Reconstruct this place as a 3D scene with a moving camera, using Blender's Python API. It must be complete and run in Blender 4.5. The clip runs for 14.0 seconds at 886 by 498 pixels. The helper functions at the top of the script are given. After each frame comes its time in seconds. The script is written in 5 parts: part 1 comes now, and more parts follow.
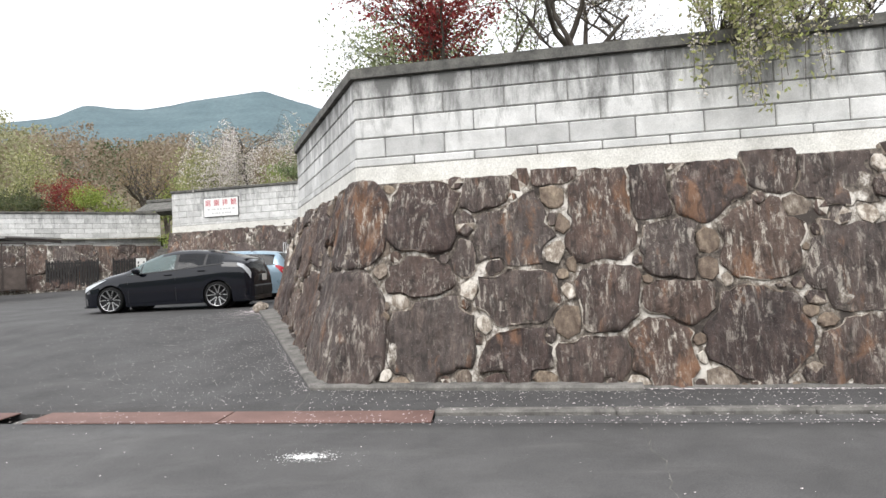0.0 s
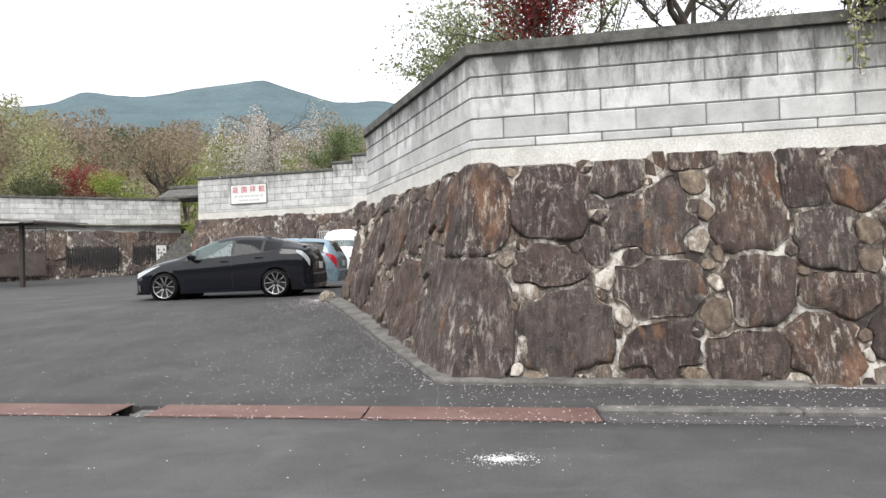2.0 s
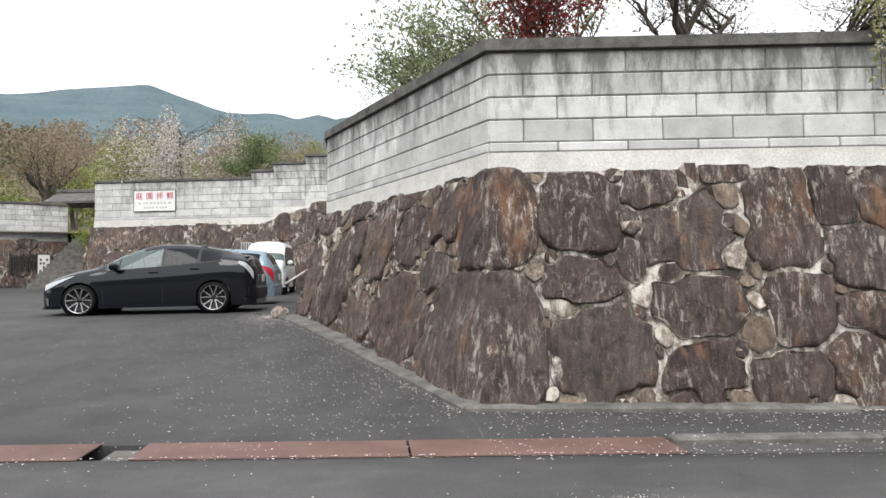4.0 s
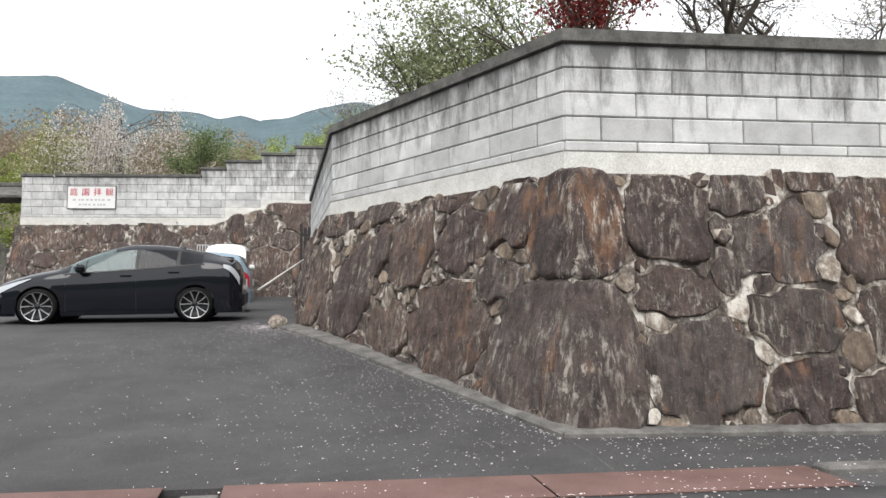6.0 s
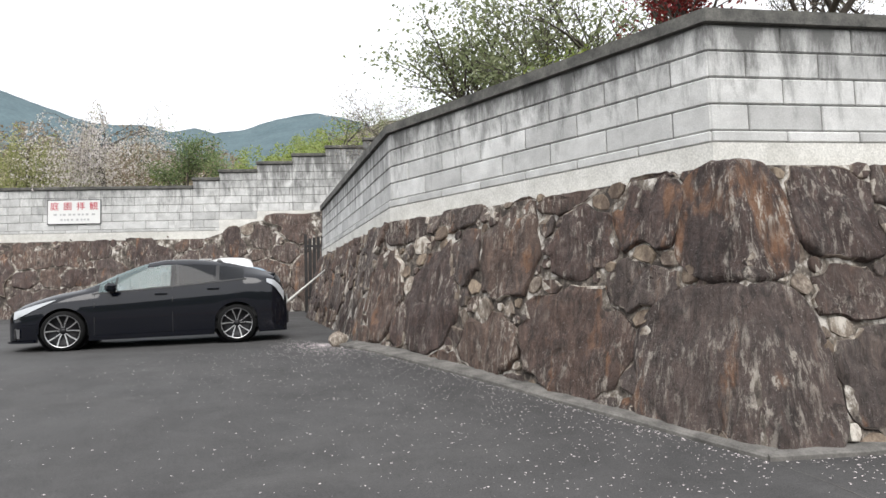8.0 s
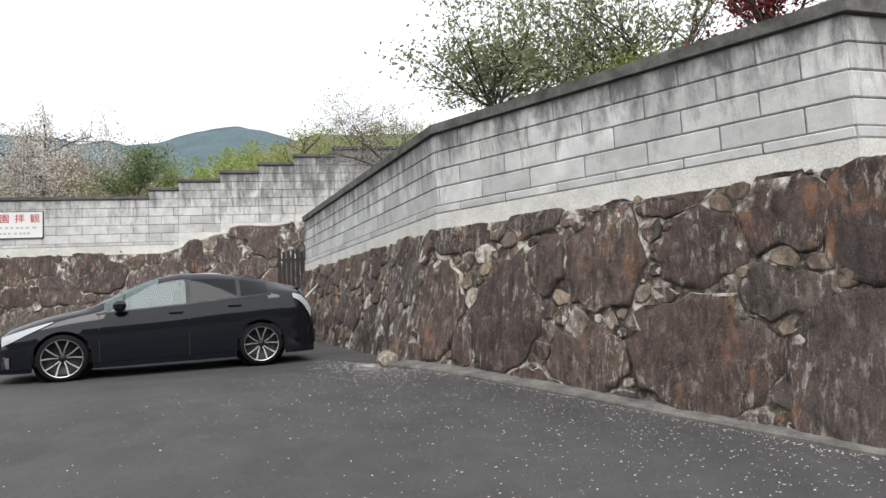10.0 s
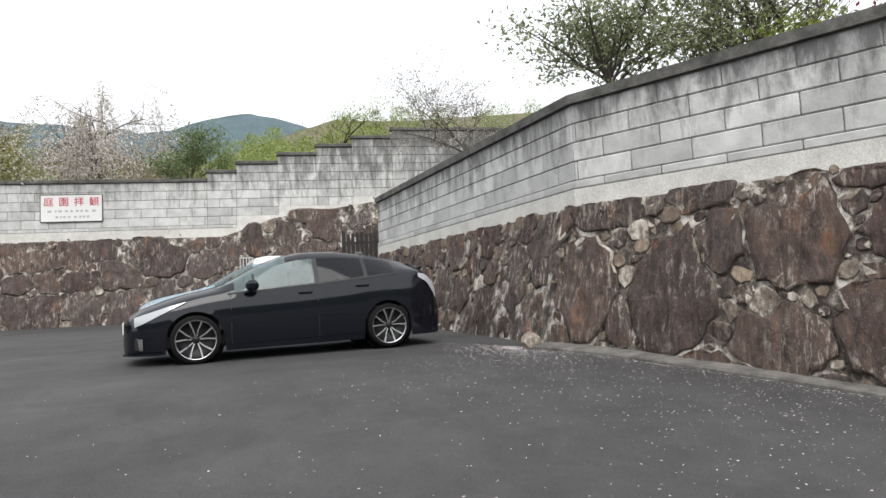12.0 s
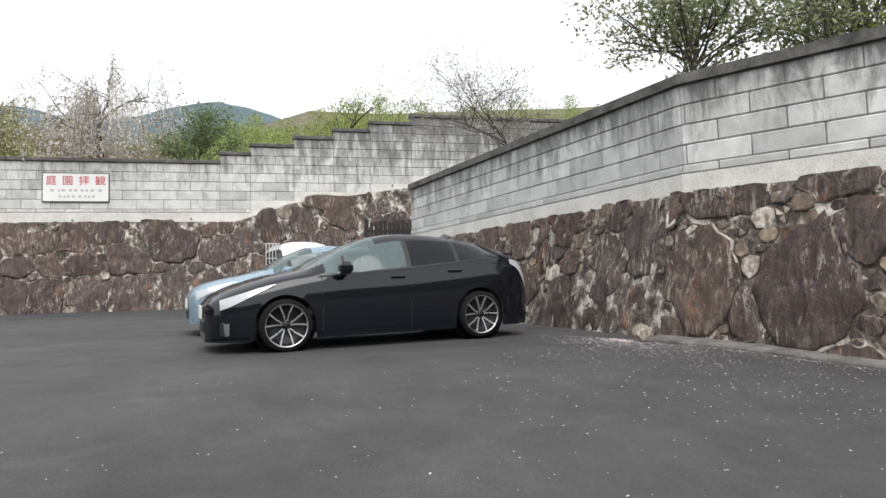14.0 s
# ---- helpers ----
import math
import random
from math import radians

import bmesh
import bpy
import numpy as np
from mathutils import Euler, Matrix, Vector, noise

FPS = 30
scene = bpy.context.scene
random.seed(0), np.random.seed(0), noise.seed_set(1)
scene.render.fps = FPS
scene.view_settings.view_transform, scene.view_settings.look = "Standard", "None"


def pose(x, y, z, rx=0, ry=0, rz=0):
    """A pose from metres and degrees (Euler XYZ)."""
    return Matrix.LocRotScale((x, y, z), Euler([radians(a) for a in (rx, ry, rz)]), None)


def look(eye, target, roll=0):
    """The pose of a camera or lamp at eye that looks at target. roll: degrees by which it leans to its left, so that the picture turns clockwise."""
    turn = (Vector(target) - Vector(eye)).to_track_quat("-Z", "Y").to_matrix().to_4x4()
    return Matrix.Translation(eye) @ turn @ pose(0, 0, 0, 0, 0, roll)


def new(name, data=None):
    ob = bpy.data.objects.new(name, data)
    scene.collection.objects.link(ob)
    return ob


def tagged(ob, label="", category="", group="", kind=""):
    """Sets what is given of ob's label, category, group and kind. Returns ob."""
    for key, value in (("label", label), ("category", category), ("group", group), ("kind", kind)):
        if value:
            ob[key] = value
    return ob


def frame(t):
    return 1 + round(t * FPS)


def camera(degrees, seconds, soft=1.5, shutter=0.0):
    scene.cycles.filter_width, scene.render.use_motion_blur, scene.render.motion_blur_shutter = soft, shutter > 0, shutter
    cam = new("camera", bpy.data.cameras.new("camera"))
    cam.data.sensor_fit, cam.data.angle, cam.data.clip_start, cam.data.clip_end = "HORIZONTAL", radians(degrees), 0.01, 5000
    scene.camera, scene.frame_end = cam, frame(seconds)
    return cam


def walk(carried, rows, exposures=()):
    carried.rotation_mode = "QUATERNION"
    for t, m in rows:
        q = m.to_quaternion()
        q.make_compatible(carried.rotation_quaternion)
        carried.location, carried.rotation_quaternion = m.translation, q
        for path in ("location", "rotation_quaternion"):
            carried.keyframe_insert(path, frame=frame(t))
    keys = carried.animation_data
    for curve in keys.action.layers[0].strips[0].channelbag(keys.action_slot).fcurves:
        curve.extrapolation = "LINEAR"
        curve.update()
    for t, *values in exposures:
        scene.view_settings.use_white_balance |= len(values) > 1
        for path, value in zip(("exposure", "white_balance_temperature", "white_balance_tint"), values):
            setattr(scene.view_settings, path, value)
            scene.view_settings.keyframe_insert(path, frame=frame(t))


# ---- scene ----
cam = camera(69.0, 14.0)
PATH = [
    (0, (0.19, 0.505, 1.491), (0.08, 2.501, 1.556), -2.5),
    (0.5, (-0.229, 0.57, 1.514), (-0.332, 2.566, 1.593), -1.9),
    (1, (-0.636, 0.692, 1.494), (-0.742, 2.688, 1.561), -2.2),
    (1.5, (-1.052, 0.744, 1.481), (-1.151, 2.74, 1.543), -2.3),
    (2, (-1.452, 0.909, 1.492), (-1.556, 2.906, 1.533), -1.7),
    (2.2, (-1.617, 0.927, 1.475), (-1.702, 2.925, 1.524), -1.7),
    (4.3, (-3.135, 1.941, 1.434), (-2.887, 3.923, 1.528), -0.4),
    (4.5, (-3.274, 2.03, 1.416), (-3.024, 4.012, 1.511), -0.0),
    (5, (-3.661, 2.28, 1.425), (-3.334, 4.25, 1.535), 0.1),
    (5.5, (-4.043, 2.597, 1.463), (-3.675, 4.561, 1.564), -0.1),
    (6, (-4.438, 2.831, 1.474), (-3.981, 4.775, 1.588), 0.0),
    (6.5, (-4.83, 3.181, 1.501), (-4.327, 5.113, 1.622), -0.9),
    (7, (-5.257, 3.44, 1.512), (-4.763, 5.375, 1.624), -1.2),
    (7.5, (-5.597, 3.813, 1.527), (-5.092, 5.746, 1.634), -1.8),
    (7.7, (-5.762, 3.907, 1.506), (-5.233, 5.832, 1.626), -1.8),
    (9.8, (-7.458, 5.379, 1.528), (-6.676, 7.211, 1.71), -2.7),
    (10, (-7.609, 5.497, 1.555), (-6.816, 7.324, 1.733), -2.8),
    (10.5, (-7.938, 5.87, 1.542), (-7.121, 7.688, 1.705), -3.4),
    (11, (-8.354, 6.126, 1.554), (-7.524, 7.938, 1.715), -3.2),
    (11.5, (-8.712, 6.457, 1.527), (-7.902, 8.279, 1.683), -3.1),
    (12, (-9.146, 6.672, 1.54), (-8.383, 8.516, 1.68), -2.8),
    (12.5, (-9.476, 6.979, 1.533), (-8.693, 8.814, 1.673), -2.6),
    (13, (-9.884, 7.259, 1.539), (-9.08, 9.084, 1.685), -2.1),
    (13.5, (-10.195, 7.602, 1.489), (-9.371, 9.419, 1.631), -1.7),
    (14, (-10.543, 7.969, 1.489), (-9.695, 9.776, 1.612), -1.6),
]
walk(cam, [(t, look(eye, target, roll)) for t, eye, target, roll in PATH], [(0.0, 0.78), (2.0, 0.68), (5.0, 0.59), (7.5, 0.61), (11.0, 0.43), (14.0, 0.51)])

# ---- light ----
world = bpy.data.worlds.new("world")
scene.world = world
world.use_nodes = True
wn, wl = world.node_tree.nodes, world.node_tree.links
wn.clear()
SUN_EL, SUN_AZ = 52.0, 192.0      # high sun behind thin cloud, from the road side
sky = wn.new("ShaderNodeTexSky")
sky.sky_type, sky.sun_disc = "NISHITA", False
sky.sun_elevation, sky.sun_rotation = radians(SUN_EL), radians(SUN_AZ)
sky.air_density, sky.dust_density, sky.ozone_density = 1.0, 4.0, 1.0
# a bright overcast: the sky's colour is mostly drowned by white cloud
cloud = wn.new("ShaderNodeMixRGB")
cloud.inputs["Fac"].default_value = 0.8
cloud.inputs["Color2"].default_value = (13.2, 13.4, 13.8, 1)
wl.new(sky.outputs["Color"], cloud.inputs["Color1"])
back = wn.new("ShaderNodeBackground")
back.inputs["Strength"].default_value = 0.088
wl.new(cloud.outputs["Color"], back.inputs["Color"])
wout = wn.new("ShaderNodeOutputWorld")
wl.new(back.outputs["Background"], wout.inputs["Surface"])
sun = new("sun", bpy.data.lights.new("sun", "SUN"))
sun.data.energy, sun.data.angle, sun.data.color = 1.5, radians(45), (1.0, 0.98, 0.955)
az, el = radians(SUN_AZ), radians(SUN_EL)
sun.matrix_world = look(Vector((math.sin(az) * math.cos(el), math.cos(az) * math.cos(el), math.sin(el))) * 50, (0, 0, 0))


# ---- materials ----
def ramp_of(nt, stops, src, interp="LINEAR"):
    r = nt.nodes.new("ShaderNodeValToRGB")
    r.color_ramp.interpolation = interp
    e = r.color_ramp.elements
    while len(e) < len(stops):
        e.new(0.5)
    for el_, (pos, c) in zip(e, stops):
        el_.position = pos
        el_.color = (*c, 1) if len(c) == 3 else c
    nt.links.new(src, r.inputs["Fac"])
    return r.outputs["Color"]


def noise_of(nt, vec, scale, detail=4.0, rough=0.55, distort=0.0):
    n = nt.nodes.new("ShaderNodeTexNoise")
    n.inputs["Scale"].default_value, n.inputs["Detail"].default_value = scale, detail
    n.inputs["Roughness"].default_value, n.inputs["Distortion"].default_value = rough, distort
    if vec is not None:
        nt.links.new(vec, n.inputs["Vector"])
    return n.outputs["Fac"]


def mapped(nt, vec, scale=(1, 1, 1), loc=None):
    m = nt.nodes.new("ShaderNodeMapping")
    m.inputs["Scale"].default_value = scale
    nt.links.new(vec, m.inputs["Vector"])
    if loc is not None:
        nt.links.new(loc, m.inputs["Location"])
    return m.outputs["Vector"]


def mix_of(nt, fac, a, b, mode="MIX"):
    m = nt.nodes.new("ShaderNodeMixRGB")
    m.blend_type = mode
    for key, v in (("Fac", fac), ("Color1", a), ("Color2", b)):
        if isinstance(v, (int, float)):
            m.inputs[key].default_value = v
        elif isinstance(v, tuple):
            m.inputs[key].default_value = (*v, 1)
        else:
            nt.links.new(v, m.inputs[key])
    return m.outputs["Color"]


def maths(nt, op, a, b=None, clamp=False):
    m = nt.nodes.new("ShaderNodeMath")
    m.operation, m.use_clamp = op, clamp
    for k, v in ((0, a), (1, b)):
        if isinstance(v, (int, float)):
            m.inputs[k].default_value = v
        elif v is not None:
            nt.links.new(v, m.inputs[k])
    return m.outputs[0]


def material(name, colour=(0.5, 0.5, 0.5), rough=0.7, metal=0.0):
    """A material with its nodes, its principled shader and a vector in world metres."""
    m = bpy.data.materials.new(name)
    m.use_nodes = True
    nt = m.node_tree
    p = nt.nodes["Principled BSDF"]
    p.inputs["Base Color"].default_value = (*colour, 1)
    p.inputs["Roughness"].default_value, p.inputs["Metallic"].default_value = rough, metal
    pos = nt.nodes.new("ShaderNodeNewGeometry").outputs["Position"]
    return m, nt, p, pos


def bump_to(nt, p, height, strength=0.4, distance=0.02):
    b = nt.nodes.new("ShaderNodeBump")
    b.inputs["Strength"].default_value, b.inputs["Distance"].default_value = strength, distance
    nt.links.new(height, b.inputs["Height"])
    nt.links.new(b.outputs["Normal"], p.inputs["Normal"])


def asphalt_material(name, g):
    m, nt, p, pos = material(name, rough=0.85)
    base = ramp_of(nt, [(0.3, (0.062 * g, 0.060 * g, 0.060 * g)), (0.7, (0.098 * g, 0.095 * g, 0.094 * g))], noise_of(nt, pos, 0.35, 5, 0.6))
    grain = ramp_of(nt, [(0.3, (0.35, 0.35, 0.35)), (0.7, (1.55, 1.55, 1.55))], noise_of(nt, pos, 75, 5, 0.85))
    c = mix_of(nt, 1.0, base, grain, "MULTIPLY")
    streak = ramp_of(nt, [(0.55, (0, 0, 0)), (0.75, (1, 1, 1))], noise_of(nt, mapped(nt, pos, (0.35, 2.2, 1)), 1.2, 4, 0.6, 0.6))
    c = mix_of(nt, maths(nt, "MULTIPLY", streak, 0.35), c, (0.13 * g, 0.125 * g, 0.12 * g))
    patchy = ramp_of(nt, [(0.35, (0.82,) * 3), (0.65, (1.14,) * 3)], noise_of(nt, pos, 1.7, 8, 0.7, 0.5))
    c = mix_of(nt, 1.0, c, patchy, "MULTIPLY")
    nt.links.new(c, p.inputs["Base Color"])
    nt.links.new(ramp_of(nt, [(0.3, (0.72,) * 3), (0.7, (0.92,) * 3)], noise_of(nt, pos, 1.1, 4)), p.inputs["Roughness"])
    bump_to(nt, p, noise_of(nt, pos, 160, 2, 0.6), 0.5, 0.006)
    return m


def stone_material(name, rust_from, crust):
    """Dark purple-brown weathered stone: fine streaks that run down, rust bands, lime and lichen."""
    m, nt, p, pos = material(name, rough=0.85)
    info = nt.nodes.new("ShaderNodeObjectInfo").outputs["Random"]
    shift = nt.nodes.new("ShaderNodeCombineXYZ")
    for k in range(3):
        nt.links.new(maths(nt, "MULTIPLY", info, 37.0 + 11 * k), shift.inputs[k])
    v = mapped(nt, pos, (1, 1, 1), shift.outputs[0])
    streaky = mapped(nt, pos, (5.5, 5.5, 0.55), shift.outputs[0])
    fine = mapped(nt, pos, (17, 17, 1.3), shift.outputs[0])
    base = ramp_of(nt, [(0.0, (0.055, 0.039, 0.035)), (0.25, (0.080, 0.054, 0.047)), (0.5, (0.096, 0.077, 0.069)), (0.75, (0.087, 0.058, 0.048)), (1.0, (0.114, 0.079, 0.063))], info)
    c = mix_of(nt, 1.0, base, ramp_of(nt, [(0.30, (0.40, 0.39, 0.39)), (0.46, (0.84, 0.83, 0.83)), (0.57, (1.15, 1.13, 1.11)), (0.72, (1.75, 1.68, 1.6))], noise_of(nt, streaky, 1.7, 9, 0.72, 0.15)), "MULTIPLY")
    c = mix_of(nt, 1.0, c, ramp_of(nt, [(0.30, (0.76,) * 3), (0.5, (1.0,) * 3), (0.70, (1.28, 1.26, 1.23))], noise_of(nt, fine, 1.5, 6, 0.7)), "MULTIPLY")
    c = mix_of(nt, 1.0, c, ramp_of(nt, [(0.3, (0.72, 0.70, 0.70)), (0.55, (1.04, 1.04, 1.04)), (0.72, (1.35, 1.30, 1.25))], noise_of(nt, v, 5.5, 8, 0.75, 0.4)), "MULTIPLY")
    rust = ramp_of(nt, [(rust_from, (0, 0, 0)), (rust_from + 0.10, (1, 1, 1))], noise_of(nt, mapped(nt, v, (2.4, 2.4, 0.7)), 1.1, 6, 0.65, 0.4))
    c = mix_of(nt, maths(nt, "MULTIPLY", rust, 0.62), c, (0.27, 0.135, 0.068))
    where = ramp_of(nt, [(0.42, (0, 0, 0)), (0.62, (1, 1, 1))], noise_of(nt, v, 1.3, 3, 0.6))
    lime = ramp_of(nt, [(0.52, (0, 0, 0)), (0.58, (1, 1, 1))], noise_of(nt, mapped(nt, v, (9.0, 9.0, 1.1)), 1.6, 10, 0.80, 0.3))
    c = mix_of(nt, maths(nt, "MULTIPLY", maths(nt, "MULTIPLY", lime, where), crust), c, (0.56, 0.51, 0.44))
    spots = ramp_of(nt, [(0.62, (0, 0, 0)), (0.67, (1, 1, 1))], noise_of(nt, v, 42, 4, 0.75))
    c = mix_of(nt, maths(nt, "MULTIPLY", spots, 0.55), c, (0.46, 0.43, 0.40))
    split = ramp_of(nt, [(0.48, (0, 0, 0)), (0.5, (1, 1, 1)), (0.52, (0, 0, 0))], noise_of(nt, mapped(nt, v, (2.6, 2.6, 0.6)), 1.0, 4, 0.55, 0.2))
    c = mix_of(nt, maths(nt, "MULTIPLY", split, 0.6), c, (0.02, 0.016, 0.014))
    nt.links.new(c, p.inputs["Base Color"])
    nt.links.new(ramp_of(nt, [(0.3, (0.55,) * 3), (0.7, (0.92,) * 3)], noise_of(nt, v, 3, 4)), p.inputs["Roughness"])
    h = maths(nt, "ADD", noise_of(nt, streaky, 1.7, 8, 0.72, 0.2), maths(nt, "MULTIPLY", noise_of(nt, v, 14, 7, 0.75), 0.6))
    bump_to(nt, p, h, 1.0, 0.06)
    return m


def chip_material(name, dark, mid, light):
    """Small filling stones and limed patches, each a little different."""
    m, nt, p, pos = material(name, rough=0.9)
    info = nt.nodes.new("ShaderNodeObjectInfo").outputs["Random"]
    n = maths(nt, "ADD", noise_of(nt, mapped(nt, pos, (2, 2, 1)), 4.5, 8, 0.75), maths(nt, "MULTIPLY", maths(nt, "SUBTRACT", info, 0.5), 0.16))
    nt.links.new(ramp_of(nt, [(0.36, dark), (0.5, mid), (0.64, light)], n), p.inputs["Base Color"])
    bump_to(nt, p, noise_of(nt, pos, 25, 5, 0.7), 0.7, 0.025)
    return m


def mortar_material():
    m, nt, p, pos = material("mortar", rough=0.95)
    c = ramp_of(nt, [(0.42, (0.045, 0.037, 0.032)), (0.51, (0.17, 0.145, 0.12)), (0.61, (0.60, 0.57, 0.52))], noise_of(nt, mapped(nt, pos, (1.4, 1.4, 1.0)), 2.4, 6, 0.75))
    nt.links.new(c, p.inputs["Base Color"])
    bump_to(nt, p, noise_of(nt, pos, 30, 5, 0.7), 0.7, 0.02)
    return m


def block_material(name, dirt):
    """Pale grey concrete block, blackened from the coping down in streaks."""
    m, nt, p, pos = material(name, rough=0.9)
    info = nt.nodes.new("ShaderNodeObjectInfo").outputs["Random"]
    base = ramp_of(nt, [(0.0, (0.48, 0.48, 0.47)), (0.5, (0.58, 0.58, 0.565)), (1.0, (0.68, 0.68, 0.665))], info)
    c = mix_of(nt, 1.0, base, ramp_of(nt, [(0.3, (0.78,) * 3), (0.7, (1.15,) * 3)], noise_of(nt, mapped(nt, pos, (1.5, 1.5, 1.5)), 2.0, 6, 0.6)), "MULTIPLY")
    c = mix_of(nt, 1.0, c, ramp_of(nt, [(0.35, (0.86,) * 3), (0.65, (1.1,) * 3)], noise_of(nt, pos, 90, 3, 0.6)), "MULTIPLY")
    drip = noise_of(nt, mapped(nt, pos, (2.4, 2.4, 0.6)), 1.7, 8, 0.75, 0.3)
    z = nt.nodes.new("ShaderNodeSeparateXYZ")
    nt.links.new(pos, z.inputs[0])
    up = nt.nodes.new("ShaderNodeMapRange")
    up.inputs["From Min"].default_value, up.inputs["From Max"].default_value = dirt
    up.inputs["To Min"].default_value, up.inputs["To Max"].default_value = -0.20, 0.17
    nt.links.new(z.outputs["Z"], up.inputs["Value"])
    stain = ramp_of(nt, [(0.44, (0, 0, 0)), (0.66, (1, 1, 1))], maths(nt, "ADD", drip, up.outputs[0]))
    c = mix_of(nt, maths(nt, "MULTIPLY", stain, 0.8), c, (0.075, 0.075, 0.072))
    nt.links.new(c, p.inputs["Base Color"])
    bump_to(nt, p, noise_of(nt, pos, 70, 4, 0.7), 0.35, 0.008)
    return m


def mottled(name, dark, light, scale=3.0, rough=0.85, bump=0.3, fine=60, metal=0.0, stretch=(1, 1, 1)):
    m, nt, p, pos = material(name, rough=rough, metal=metal)
    c = ramp_of(nt, [(0.32, dark), (0.68, light)], noise_of(nt, mapped(nt, pos, stretch), scale, 6, 0.65))
    c = mix_of(nt, 1.0, c, ramp_of(nt, [(0.3, (0.8,) * 3), (0.7, (1.18,) * 3)], noise_of(nt, pos, fine, 3)), "MULTIPLY")
    nt.links.new(c, p.inputs["Base Color"])
    if bump:
        bump_to(nt, p, noise_of(nt, pos, fine, 4, 0.7), bump, 0.01)
    return m


def leaf_material(name, a, b, c3):
    m, nt, p, pos = material(name, rough=0.6)
    rnd = nt.nodes.new("ShaderNodeNewGeometry").outputs["Random Per Island"]
    nt.links.new(ramp_of(nt, [(0.0, a), (0.55, b), (1.0, c3)], rnd), p.inputs["Base Color"])
    tr = nt.nodes.new("ShaderNodeBsdfTranslucent")
    nt.links.new(ramp_of(nt, [(0.0, a), (0.55, b), (1.0, c3)], rnd), tr.inputs["Color"])
    mx = nt.nodes.new("ShaderNodeMixShader")
    mx.inputs[0].default_value = 0.35
    nt.links.new(p.outputs[0], mx.inputs[1])
    nt.links.new(tr.outputs[0], mx.inputs[2])
    nt.links.new(mx.outputs[0], nt.nodes["Material Output"].inputs["Surface"])
    return m


def plain(name, colour, rough=0.5, metal=0.0, coat=0.0, spec=0.5):
    m, nt, p, pos = material(name, colour, rough, metal)
    p.inputs["Specular IOR Level"].default_value = spec
    p.inputs["Coat Weight"].default_value = coat
    p.inputs["Coat Roughness"].default_value = 0.04
    nt.links.new(ramp_of(nt, [(0.3, (max(rough - 0.06, 0.02),) * 3), (0.7, (rough + 0.08,) * 3)], noise_of(nt, pos, 6, 4)), p.inputs["Roughness"])
    return m


def glass(name, tint, alpha, spec=0.4):
    """Tinted car glass: a glossy sheet that lets part of the light through."""
    m, nt, p, pos = material(name, tint, 0.03)
    p.inputs["Specular IOR Level"].default_value = spec
    clear = nt.nodes.new("ShaderNodeBsdfTransparent")
    clear.inputs["Color"].default_value = (0.75, 0.8, 0.8, 1)
    mx = nt.nodes.new("ShaderNodeMixShader")
    mx.inputs[0].default_value = alpha
    nt.links.new(clear.outputs[0], mx.inputs[1])
    nt.links.new(p.outputs[0], mx.inputs[2])
    nt.links.new(mx.outputs[0], nt.nodes["Material Output"].inputs["Surface"])
    return m


